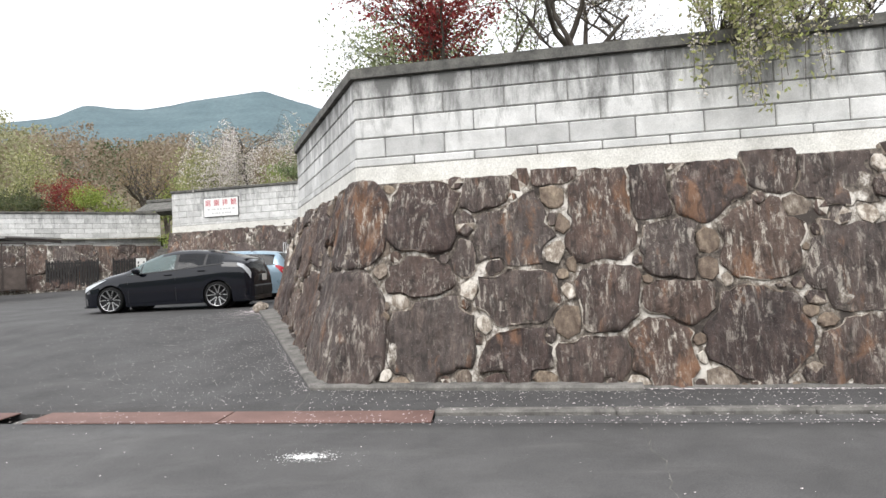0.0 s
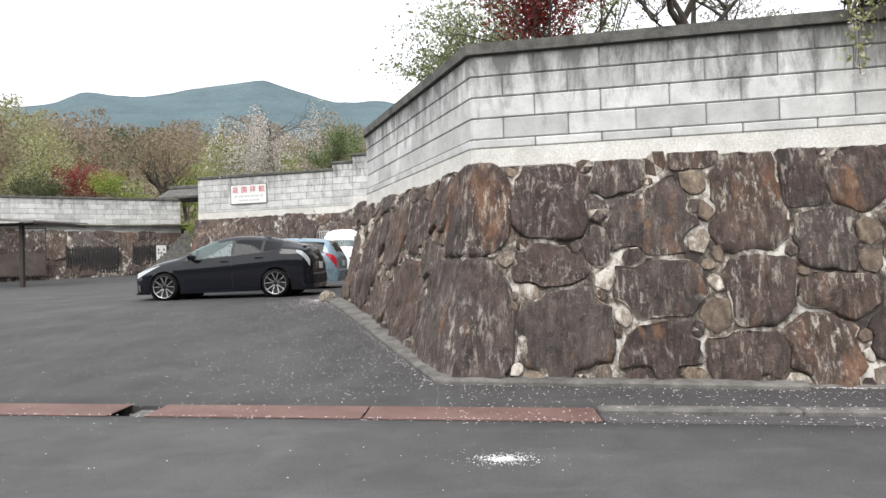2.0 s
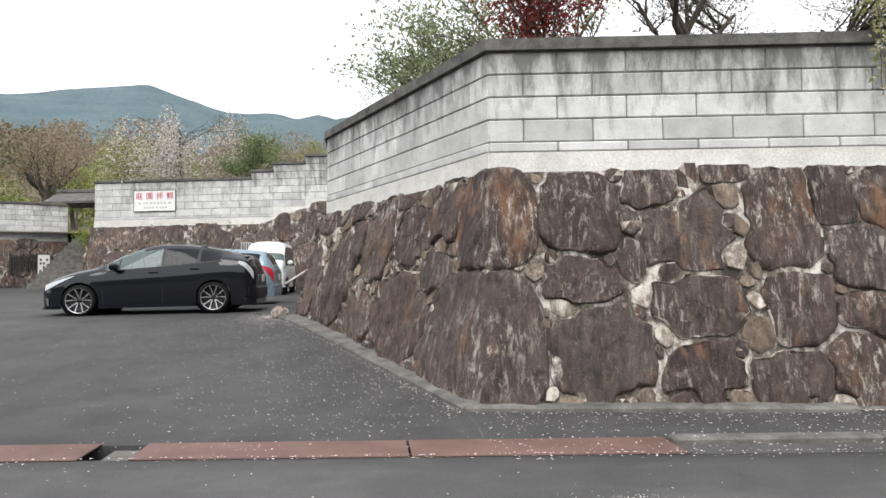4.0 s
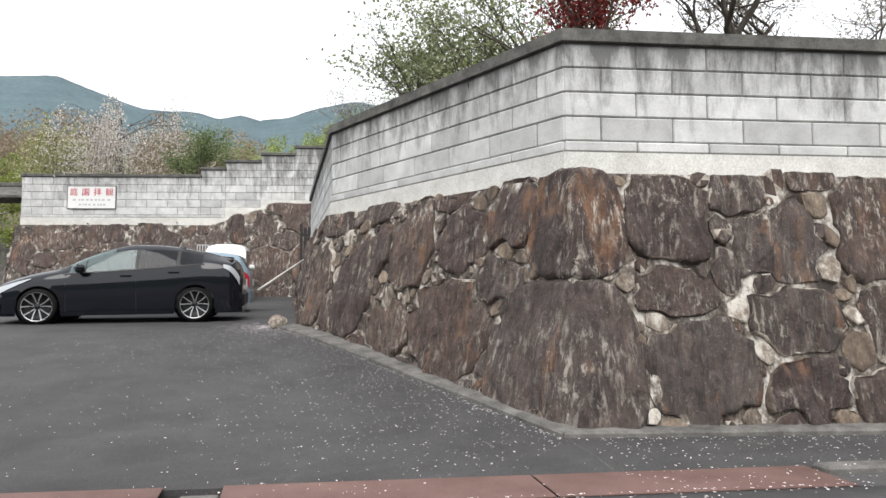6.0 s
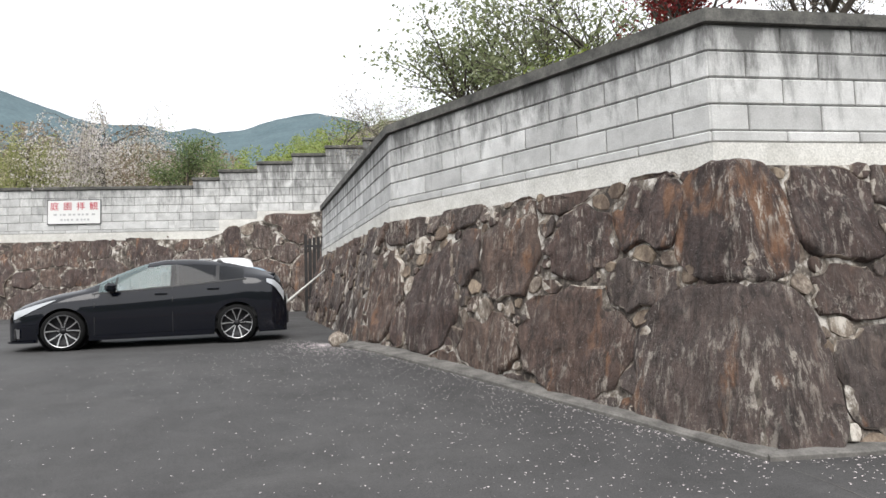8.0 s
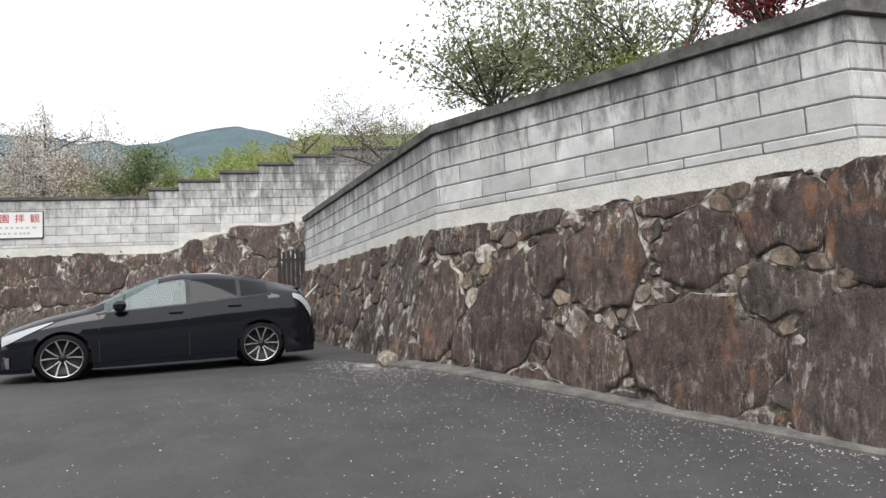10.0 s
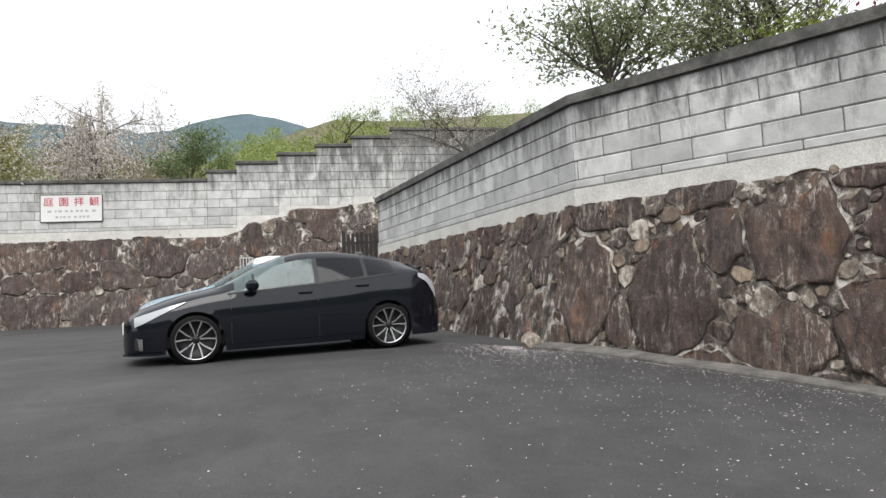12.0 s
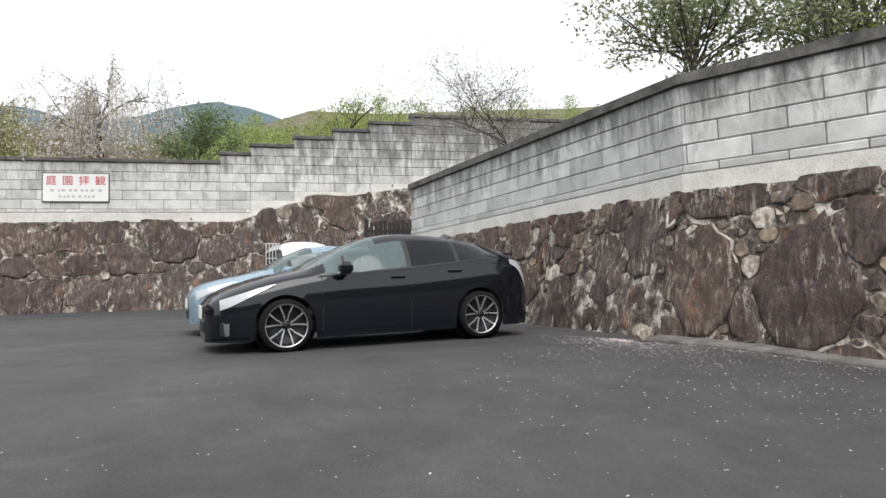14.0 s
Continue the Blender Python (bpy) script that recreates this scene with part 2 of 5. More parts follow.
M = {
    "asphalt": asphalt_material("road_asphalt", 1.0),
    "asphalt_lot": asphalt_material("car_park_asphalt", 0.69),
    "stone": stone_material("wall_stone", 0.58, 0.68),
    "stone_rust": stone_material("rusty_wall_stone", 0.52, 1.0),
    "pale": chip_material("pale_stone", (0.10, 0.075, 0.06), (0.24, 0.20, 0.16), (0.58, 0.54, 0.48)),
    "tan": chip_material("tan_stone", (0.09, 0.064, 0.048), (0.16, 0.122, 0.092), (0.30, 0.24, 0.175)),
    "mortar": mortar_material(),
    "block": block_material("concrete_block", (3.0, 4.35)),
    "block_far": block_material("concrete_block_far", (4.2, 7.4)),
    "concrete": mottled("pale_concrete", (0.55, 0.54, 0.50), (0.74, 0.73, 0.69), 2.5, 0.9, 0.25, 50),
    "coping": mottled("dark_coping", (0.055, 0.055, 0.052), (0.17, 0.165, 0.15), 4.0, 0.95, 0.5, 45),
    "kerb": mottled("kerb_concrete", (0.065, 0.062, 0.057), (0.20, 0.19, 0.175), 4.0, 0.95, 0.5, 55),
    "joint": mottled("wall_joint", (0.15, 0.15, 0.145), (0.30, 0.295, 0.28), 6.0, 0.95, 0.3, 60),
    "rust": mottled("rusty_plate", (0.11, 0.060, 0.050), (0.19, 0.112, 0.096), 1.6, 0.8, 0.3, 70),
    "grass": mottled("garden_ground", (0.05, 0.06, 0.02), (0.12, 0.11, 0.05), 1.5, 0.95, 0.5, 20),
    "bark": mottled("bark", (0.05, 0.042, 0.036), (0.14, 0.12, 0.10), 12.0, 0.95, 0.6, 40, stretch=(1, 1, 0.3)),
    "petal": plain("petal", (0.80, 0.72, 0.72), 0.8),
    "steel": mottled("brown_steel", (0.035, 0.028, 0.024), (0.06, 0.045, 0.04), 5.0, 0.6, 0.1, 80),
    "roofing": mottled("shelter_roof", (0.20, 0.19, 0.18), (0.32, 0.30, 0.29), 2.0, 0.6, 0.1, 30),
    "brown_sheet": mottled("brown_sheet", (0.055, 0.042, 0.036), (0.11, 0.085, 0.072), 2.0, 0.7, 0.1, 30),
    "slats": mottled("dark_fence", (0.014, 0.013, 0.013), (0.035, 0.032, 0.03), 6.0, 0.7, 0.2, 40),
    "sign_white": plain("sign_white", (0.82, 0.82, 0.80), 0.5),
    "sign_red": plain("sign_red", (0.55, 0.03, 0.06), 0.5),
    "sign_grey": plain("sign_grey", (0.5, 0.5, 0.5), 0.6),
    "sign_edge": plain("sign_edge", (0.03, 0.03, 0.03), 0.5),
    "black_paint": plain("black_car_paint", (0.004, 0.005, 0.009), 0.04, 0.0, 0.0, 0.55),
    "blue_paint": plain("pale_blue_car_paint", (0.24, 0.33, 0.40), 0.3, 0.3, 0.3),
    "white_paint": plain("white_car_paint", (0.80, 0.81, 0.81), 0.3, 0.0, 0.5),
    "trim": plain("black_plastic", (0.012, 0.012, 0.013), 0.5),
    "tyre": plain("tyre_rubber", (0.009, 0.009, 0.009), 0.9, spec=0.2),
    "alloy": plain("silver_alloy", (0.62, 0.62, 0.63), 0.3, 0.9),
    "wheel_dark": plain("dark_wheel", (0.02, 0.02, 0.022), 0.4, 0.5),
    "chrome": plain("chrome", (0.75, 0.75, 0.76), 0.15, 1.0),
    "lamp_clear": plain("clear_lamp", (0.50, 0.52, 0.54), 0.12, 0.2, 0.5),
    "lamp_red": plain("red_lamp", (0.45, 0.015, 0.03), 0.15, 0.0, 0.5),
    "glass": glass("car_glass", (0.14, 0.19, 0.19), 0.60, 0.7),
    "glass_dark": glass("tinted_car_glass", (0.006, 0.007, 0.009), 0.95, 0.30),
    "interior": plain("car_interior", (0.10, 0.10, 0.10), 0.9),
    "leaf_red": leaf_material("red_maple_leaves", (0.17, 0.020, 0.022), (0.28, 0.034, 0.036), (0.32, 0.075, 0.055)),
    "leaf_green": leaf_material("green_leaves", (0.09, 0.14, 0.05), (0.16, 0.225, 0.085), (0.27, 0.32, 0.15)),
    "leaf_olive": leaf_material("olive_spring_leaves", (0.15, 0.18, 0.085), (0.25, 0.29, 0.14), (0.40, 0.42, 0.25)),
    "leaf_fading": leaf_material("fading_leaf_and_blossom", (0.30, 0.24, 0.21), (0.50, 0.46, 0.42), (0.26, 0.27, 0.14)),
    "leaf_lime": leaf_material("fresh_green_leaves", (0.14, 0.21, 0.03), (0.26, 0.33, 0.06), (0.38, 0.40, 0.12)),
    "leaf_dark": leaf_material("dark_leaves", (0.04, 0.058, 0.022), (0.08, 0.10, 0.04), (0.16, 0.17, 0.075)),
    "leaf_pink": leaf_material("fading_blossom", (0.62, 0.56, 0.53), (0.80, 0.74, 0.72), (0.44, 0.43, 0.27)),
    "leaf_weep": leaf_material("weeping_leaves", (0.22, 0.26, 0.08), (0.38, 0.39, 0.15), (0.60, 0.54, 0.42)),
    # these two wood colours are paled and greyed to paint in distance haze
    "wood_brown": leaf_material("russet_woods", (0.235, 0.18, 0.13), (0.265, 0.205, 0.15), (0.255, 0.22, 0.14)),
    "wood_weep": leaf_material("yellow_green_woods", (0.25, 0.25, 0.13), (0.30, 0.30, 0.16), (0.34, 0.33, 0.20)),
    "wood_lime": leaf_material("fresh_green_woods", (0.18, 0.24, 0.055), (0.23, 0.29, 0.075), (0.29, 0.33, 0.11)),
    "wood_dark": leaf_material("dark_green_woods", (0.075, 0.10, 0.045), (0.10, 0.125, 0.055), (0.13, 0.145, 0.07)),
    "leaf_brown": leaf_material("russet_spring_buds", (0.22, 0.15, 0.09), (0.30, 0.21, 0.13), (0.26, 0.24, 0.11)),
}


# ---- building helpers ----
def mesh_of(name, bm, mat=None, smooth=False):
    me = bpy.data.meshes.new(name)
    bm.to_mesh(me)
    bm.free()
    if mat is not None:
        me.materials.append(mat)
    if smooth:
        for poly in me.polygons:
            poly.use_smooth = True
    return me


def part(name, bm, mat, parent=None, label="", smooth=False, m=None):
    """One mesh object under a thing or a part, its coordinates those of the parent."""
    me = bm if isinstance(bm, bpy.types.Mesh) else mesh_of(name, bm, mat, smooth)
    ob = new(name, me)
    if parent is not None:
        ob.parent = parent
    if m is not None:
        ob.matrix_basis = m
    if label:
        ob["label"] = label
    return ob


def thing(name, m, label, category, group="", kind=""):
    ob = new(name)
    ob.empty_display_size = 0.2
    ob.matrix_basis = m
    return tagged(ob, label, category, group, kind)


def box(bm, x0, x1, y0, y1, z0, z1, bevel=0.0):
    vs = [bm.verts.new((x, y, z)) for x in (x0, x1) for y in (y0, y1) for z in (z0, z1)]
    fs = [bm.faces.new([vs[i] for i in q]) for q in ((0, 1, 3, 2), (4, 6, 7, 5), (0, 4, 5, 1), (2, 3, 7, 6), (0, 2, 6, 4), (1, 5, 7, 3))]
    if bevel:
        es = list({e for f in fs for e in f.edges})
        bmesh.ops.bevel(bm, geom=es, offset=bevel, segments=1, affect="EDGES", profile=0.5)
    return bm


def boxed(*a, **k):
    return box(bmesh.new(), *a, **k)


def tube(bm, pts, radii, sides=6, cap=True):
    rings = []
    n = len(pts)
    for k, pt in enumerate(pts):
        d = (pts[min(k + 1, n - 1)] - pts[max(k - 1, 0)])
        d = d.normalized() if d.length > 1e-6 else Vector((0, 0, 1))
        a = d.orthogonal().normalized()
        b = d.cross(a)
        rings.append([bm.verts.new(pt + (a * math.cos(t) + b * math.sin(t)) * radii[k]) for t in (2 * math.pi * i / sides for i in range(sides))])
    for r0, r1 in zip(rings, rings[1:]):
        for i in range(sides):
            bm.faces.new((r0[i], r0[(i + 1) % sides], r1[(i + 1) % sides], r1[i]))
    if cap:
        bm.faces.new(rings[0][::-1])
        bm.faces.new(rings[-1])
    return bm


def prism(outline, z0, z1):
    """A closed prism over an outline that runs anticlockwise."""
    bm = bmesh.new()
    lo = [bm.verts.new((x, y, z0)) for x, y in outline]
    hi = [bm.verts.new((x, y, z1)) for x, y in outline]
    bm.faces.new(lo[::-1])
    bm.faces.new(hi)
    n = len(outline)
    for i in range(n):
        bm.faces.new((lo[i], lo[(i + 1) % n], hi[(i + 1) % n], hi[i]))
    return bm


# ---- ground ----
K = 0.115                      # the gutter runs a little askew
V_NEAR, V_FAR = 6.82, 7.30     # the gutter's edges, measured as y + K x


def lie(v):
    """The ground's height at v = y + K x: road, apron, car park."""
    return float(np.interp(v, (7.3, 8.2, 9.5, 11.5, 13.0, 14.0, 15.2, 30.4, 40, 60, 4000), (0.0, 0.07, 0.24, 0.50, 0.68, 0.745, 0.775, 1.09, 1.45, 1.8, 2.0)))


def ground_z(x, y):
    return lie(y + K * x)


def build_ground():
    bm = bmesh.new()
    xs = [-3000, -600, -150, -60, *np.arange(-40, 24.1, 2.0), 60, 150, 600, 3000]
    vs = [-3000, -400, -60, -20, -5, 0, 3, 5, 6.4, V_NEAR, V_NEAR + 0.004, V_FAR - 0.004, V_FAR, 7.75, *np.arange(8.2, 16.1, 0.4), 18, 22, 26, 30.4, 35, 40, 50, 60, 150, 600, 3000]
    rows = []
    for v in vs:
        z = -0.32 if V_NEAR < v < V_FAR else lie(v)
        rows.append([bm.verts.new((x, v - K * max(min(x, 60), -60), z)) for x in xs])
    for r0, r1 in zip(rows, rows[1:]):
        for i in range(len(xs) - 1):
            bm.faces.new((r0[i], r0[i + 1], r1[i + 1], r1[i]))
    ob = new("ground", mesh_of("ground", bm, M["asphalt"]))
    ob.data.materials.append(M["asphalt_lot"])
    for poly in ob.data.polygons:
        poly.use_smooth = abs(poly.normal.z) > 0.9
        if poly.center.y + K * max(min(poly.center.x, 60), -60) > V_FAR - 0.01:
            poly.material_index = 1
    return tagged(ob, "grey worn asphalt of road, sloping apron and car park", "ground", kind="structure")


build_ground()


# ---- stone walls ----
def stone_cells(big, u0, u1, z0, z1, seed, fill=(0.42, 0.24, 0.125, 0.075), count=(60, 260, 900, 1100)):
    """Stones as (u, z, half width, half height): the given large ones, then smaller ones thrown into the gaps."""
    rng = random.Random(seed)
    out = list(big)
    for size, tries, tight in zip(fill, count, (0.85, 0.8, 0.75, 0.8)):
        for _ in range(tries):
            a, b = size * rng.uniform(0.75, 1.2), size * rng.uniform(0.75, 1.3)
            u, z = rng.uniform(u0, u1), rng.uniform(z0 + b * 0.5, z1 - b * 0.6)
            if all((abs((u - o[0]) / (o[2] + a)) ** 2.0 + abs((z - o[1]) / (o[3] + b)) ** 2.0) > tight for o in out):
                out.append((u, z, a, b))
    return out


def stone_outline(i, cells, lo_u, hi_u, z0, top, rng, steps=22):
    """How far stone i reaches in each direction before a neighbour or the wall's edge stops it."""
    c = np.array(cells)
    u, z, a, b = cells[i]
    near = [j for j in range(len(cells)) if j != i and abs(c[j, 0] - u) < a + c[j, 2] + 0.5 and abs(c[j, 1] - z) < b + c[j, 3] + 0.5]
    q = c[near]
    ang = np.arange(steps) * 2 * np.pi / steps + rng.uniform(0, 0.2)
    reach = []
    for t in ang:
        du, dz = math.cos(t), math.sin(t)
        r = np.linspace(0.02, 1.9 * max(a, b), 90)
        pu, pz = u + r * du, z + r * dz
        qu = pu + 0.03 * np.sin(6.3 * pz + 1.7 * np.sin(4.1 * pu)) + 0.012 * np.sin(17 * pz + 5 * pu)
        qz = pz + 0.03 * np.sin(5.7 * pu + 2.1 * np.sin(4.7 * pz)) + 0.012 * np.sin(15 * pu - 6 * pz)
        own = (np.abs(qu - u) / a) ** 2.6 + (np.abs(qz - z) / b) ** 2.6
        ok = own < (22.0 if max(a, b) > 0.2 else 16.0)
        if len(q):
            oth = (np.abs(qu[:, None] - q[:, 0]) / q[:, 2]) ** 2.6 + (np.abs(qz[:, None] - q[:, 1]) / q[:, 3]) ** 2.6
            ok &= own < oth.min(axis=1)
        ok &= (pz > z0) & (pz < top) & (pu > np.array([lo_u(w) for w in pz])) & (pu < np.array([hi_u(w) for w in pz]))
        k = np.argmin(ok) if not ok.all() else len(r) - 1
        reach.append(r[max(k - 1, 0)])
    reach = np.array(reach)
    reach = 0.08 * np.roll(reach, 1) + 0.84 * reach + 0.08 * np.roll(reach, -1)
    reach = np.maximum(reach - rng.uniform(0.0, 0.012), 0.025) * (1 + 0.03 * np.array([rng.uniform(-1, 1) for _ in ang]))
    return ang, reach


def stone_mesh(ang, reach, axis_u, axis_z, normal, rng, deep, mats):
    """One rounded, uneven stone about its own middle."""
    size = float(reach.mean())
    rings = ((1.0, -0.09), (1.0, 0.0), (0.985, 0.016), (0.95, 0.025), (0.85, 0.030), (0.68, 0.033), (0.48, 0.035), (0.25, 0.036)) if size > 0.17 else ((1.0, -0.09), (1.0, 0.004), (0.86, 0.034))
    deep = deep * (1.0 if size > 0.2 else 0.4)
    off = Vector((rng.uniform(0, 90), rng.uniform(0, 90), rng.uniform(0, 90)))
    lean = 0.08 if size > 0.17 else 0.28
    tilt_u, tilt_z = rng.uniform(-lean, lean), rng.uniform(-lean, lean)
    verts, faces, n = [], [], len(ang)
    for f, d in rings:
        for t, r in zip(ang, reach):
            pu, pz = math.cos(t) * r * f, math.sin(t) * r * f
            w = noise.fractal(Vector((pu * 5.5, pz * 1.6, 0)) + off, 0.6, 2.1, 5) * 0.055 * min(1, size / 0.3) if d > 0.02 else 0
            lift = (d * deep + w + (tilt_u * pu + tilt_z * pz) * (d > 0)) if d >= 0 else d
            verts.append(axis_u * pu + axis_z * pz + normal * lift)
    verts.append(normal * (0.036 * deep + noise.fractal(off, 0.6, 2.1, 5) * 0.055 * min(1, size / 0.3)))
    for k in range(len(rings) - 1):
        for i in range(n):
            j = (i + 1) % n
            faces.append((k * n + i, k * n + j, (k + 1) * n + j, (k + 1) * n + i))
    base = (len(rings) - 1) * n
    for i in range(n):
        faces.append((base + i, base + (i + 1) % n, len(verts) - 1))
    me = bpy.data.meshes.new("stone")
    me.from_pydata([tuple(v) for v in verts], [], faces)
    for poly in me.polygons:
        poly.use_smooth = size > 0.17
    for mat in mats:
        me.materials.append(mat)
    # lichen and lime have paled stretches of the rim
    if len(mats) > 1:
        arcs = [(rng.uniform(0, n), rng.uniform(0.05, 0.16) * n) for _ in range(rng.randint(2, 5))]
        for k in (0, 1, 2):
            for i in range(n):
                if any((i - start) % n < span * (1.0 if k < 2 else 0.5) for start, span in arcs):
                    me.polygons[k * n + i].material_index = 1
    return me


def lay_stones(wall, cells, place, axis_u, axis_z, normal, lo_u, hi_u, z0, tops, seed, skip_below=None, skip=(), pale=0.55, rusty=()):
    rng = random.Random(seed)
    for i, (u, z, a, b) in enumerate(cells):
        if i in skip:
            continue
        if skip_below is not None and z + b * 1.1 < skip_below(u):
            continue
        top = (tops(u) if callable(tops) else tops) + rng.uniform(-0.05, 0.06)
        ang, reach = stone_outline(i, cells, lo_u, hi_u, z0, top, rng, 36 if max(a, b) > 0.2 else 8)
        small = max(a, b) < 0.2
        mats = [M["pale"] if rng.random() < 0.55 else M["tan"]] if small and rng.random() < pale else [M["stone_rust" if i in rusty else "stone"], M["pale"]]
        me = stone_mesh(ang, reach, axis_u, axis_z, normal, rng, rng.uniform(0.7, 1.35), mats)
        part("stone", me, None, wall, m=Matrix.Translation(place(u, z)))


# the near wall: its foot and the top of its stones, in plan
FOOT = [(13.0, 6.253), (-1.904, 8.488), (-4.57, 14.36), (-4.62, 24.1), (6.0, 24.6)]
HEAD = [(13.0, 7.107), (-1.456, 9.275), (-3.83, 14.53), (-3.92, 24.0), (6.0, 24.4)]
HEAD_Z = 2.70


def near_wall_core():
    """The mortar body behind the stones, and the bank of earth that it holds."""
    bm = bmesh.new()
    lo = [bm.verts.new((x, y, -0.3)) for x, y in FOOT]
    hi = [bm.verts.new((x, y, HEAD_Z)) for x, y in HEAD]
    inn = [bm.verts.new((x, y, HEAD_Z)) for x, y in ((13.0, 8.6), (-0.8, 10.4), (-3.0, 14.9), (-3.1, 23.2), (6.0, 23.5))]
    for i in range(4):
        bm.faces.new((lo[i + 1], lo[i], hi[i], hi[i + 1]))
        bm.faces.new((hi[i + 1], hi[i], inn[i], inn[i + 1]))
    bmesh.ops.recalc_face_normals(bm, faces=bm.faces)
    return bm


wall_near = tagged(new("wall_front", mesh_of("wall_front", near_wall_core(), M["mortar"])), "battered retaining wall of dark brown mortared boulders", "wall", kind="structure")


def front_at(u, z):
    return Vector((u, 8.43 - 0.15 * (u + 0.85) + 0.29 * (z - 0.15), z))


FRONT_STONES = [
    (-1.32, 2.23, 0.34, 0.55), (-0.55, 2.20, 0.49, 0.52), (0.30, 2.47, 0.29, 0.29), (1.20, 2.64, 0.30, 0.14), (0.62, 1.94, 0.47, 0.47),
    (1.20, 2.33, 0.17, 0.17), (1.71, 2.09, 0.44, 0.65), (2.31, 2.42, 0.26, 0.42), (2.99, 2.33, 0.40, 0.45), (2.49, 1.63, 0.38, 0.38),
    (3.44, 1.66, 0.51, 0.49), (3.74, 2.54, 0.31, 0.25), (4.39, 2.42, 0.37, 0.38), (4.40, 1.37, 0.47, 0.50), (2.49, 1.03, 0.40, 0.27),
    (0.66, 1.12, 0.55, 0.33), (1.73, 1.09, 0.38, 0.42), (2.26, 0.46, 0.38, 0.40), (3.29, 0.63, 0.57, 0.54), (1.47, 0.36, 0.40, 0.28),
    (0.59, 0.46, 0.43, 0.30), (-0.60, 1.42, 0.48, 0.26)]
FRONT_STONES += [(-1.10, 1.84, 0.15, 0.15), (1.20, 0.82, 0.15, 0.19), (2.90, 1.70, 0.17, 0.17), (-0.47, 0.66, 0.58, 0.50), (-1.50, 0.85, 0.46, 0.72), (4.30, 0.40, 0.42, 0.34), (-0.01, 1.68, 0.12, 0.27)]
fn = Vector((-0.15, -1.0, 0.29)).normalized()
fu = Vector((1, -0.15, 0)).normalized()
fz = fn.cross(fu).normalized()
if fz.z < 0:
    fz = -fz
corner_front = lambda z: -1.86 + (z + 0.3) / 3.0 * 0.40
cells = stone_cells(FRONT_STONES, -1.6, 11.0, 0.0, 2.75, 3)
lay_stones(wall_near, cells, front_at, fu, fz, fn, corner_front, lambda z: 12.5, -0.05, 2.74, 4, skip=(0, 26), rusty=(4, 6, 8, 10, 17))

SD = Vector((-0.4116, 0.9114, 0))
SO = Vector((-0.9114, -0.4116, 0))


def side_at(u, z):
    p = Vector((-1.97, 8.44, 0)) + SD * u - SO * (0.15 + 0.25 * (z - 0.1))
    p.z = z
    return p


SIDE_STONES = [
    (0.62, 2.14, 0.42, 0.62), (0.60, 0.80, 0.74, 0.66), (1.41, 2.30, 0.46, 0.44), (2.24, 2.05, 0.46, 0.44), (3.40, 2.02, 0.50, 0.66),
    (2.22, 0.95, 0.80, 0.72), (1.45, 1.54, 0.42, 0.30), (4.82, 1.37, 0.58, 0.80), (3.55, 0.85, 0.54, 0.38), (6.01, 1.55, 0.48, 0.80),
    (6.84, 2.05, 0.33, 0.48), (6.91, 1.23, 0.37, 0.38), (5.68, 2.53, 0.53, 0.24), (5.45, 1.10, 0.18, 0.34), (4.20, 2.02, 0.28, 0.42),
    (4.44, 2.60, 0.36, 0.20), (2.63, 2.62, 0.40, 0.16),
    (1.43, 1.86, 0.19, 0.10), (1.12, 1.82, 0.14, 0.10), (0.88, 1.66, 0.15, 0.11), (3.68, 1.30, 0.13, 0.17), (1.44, 0.60, 0.17, 0.15), (2.82, 2.35, 0.15, 0.16), (2.62, 1.54, 0.18, 0.10)]
sn = (SO + Vector((0, 0, 0.25))).normalized()
sz = Vector((0.25 * 0.9114, 0.25 * 0.4116, 1)).normalized()
su = -SD
corner_side = lambda z: 0.17 + (z + 0.3) / 3.0 * 0.38
cells = stone_cells(SIDE_STONES, 0.4, 6.9, 0.05, 2.75, 5)
end_side = lambda z: 6.50
cells = [(-u, z, a, b) for u, z, a, b in cells if u < 6.6]
lay_stones(wall_near, cells, lambda u, z: side_at(-u, z), su, sz, sn, lambda z: -end_side(z), lambda z: -corner_side(z), -0.05, 2.74, 6,
           skip_below=lambda u: lie(8.2 + 5.55 * (-u / 6.46)), skip=(0, 1), rusty=(2, 12))


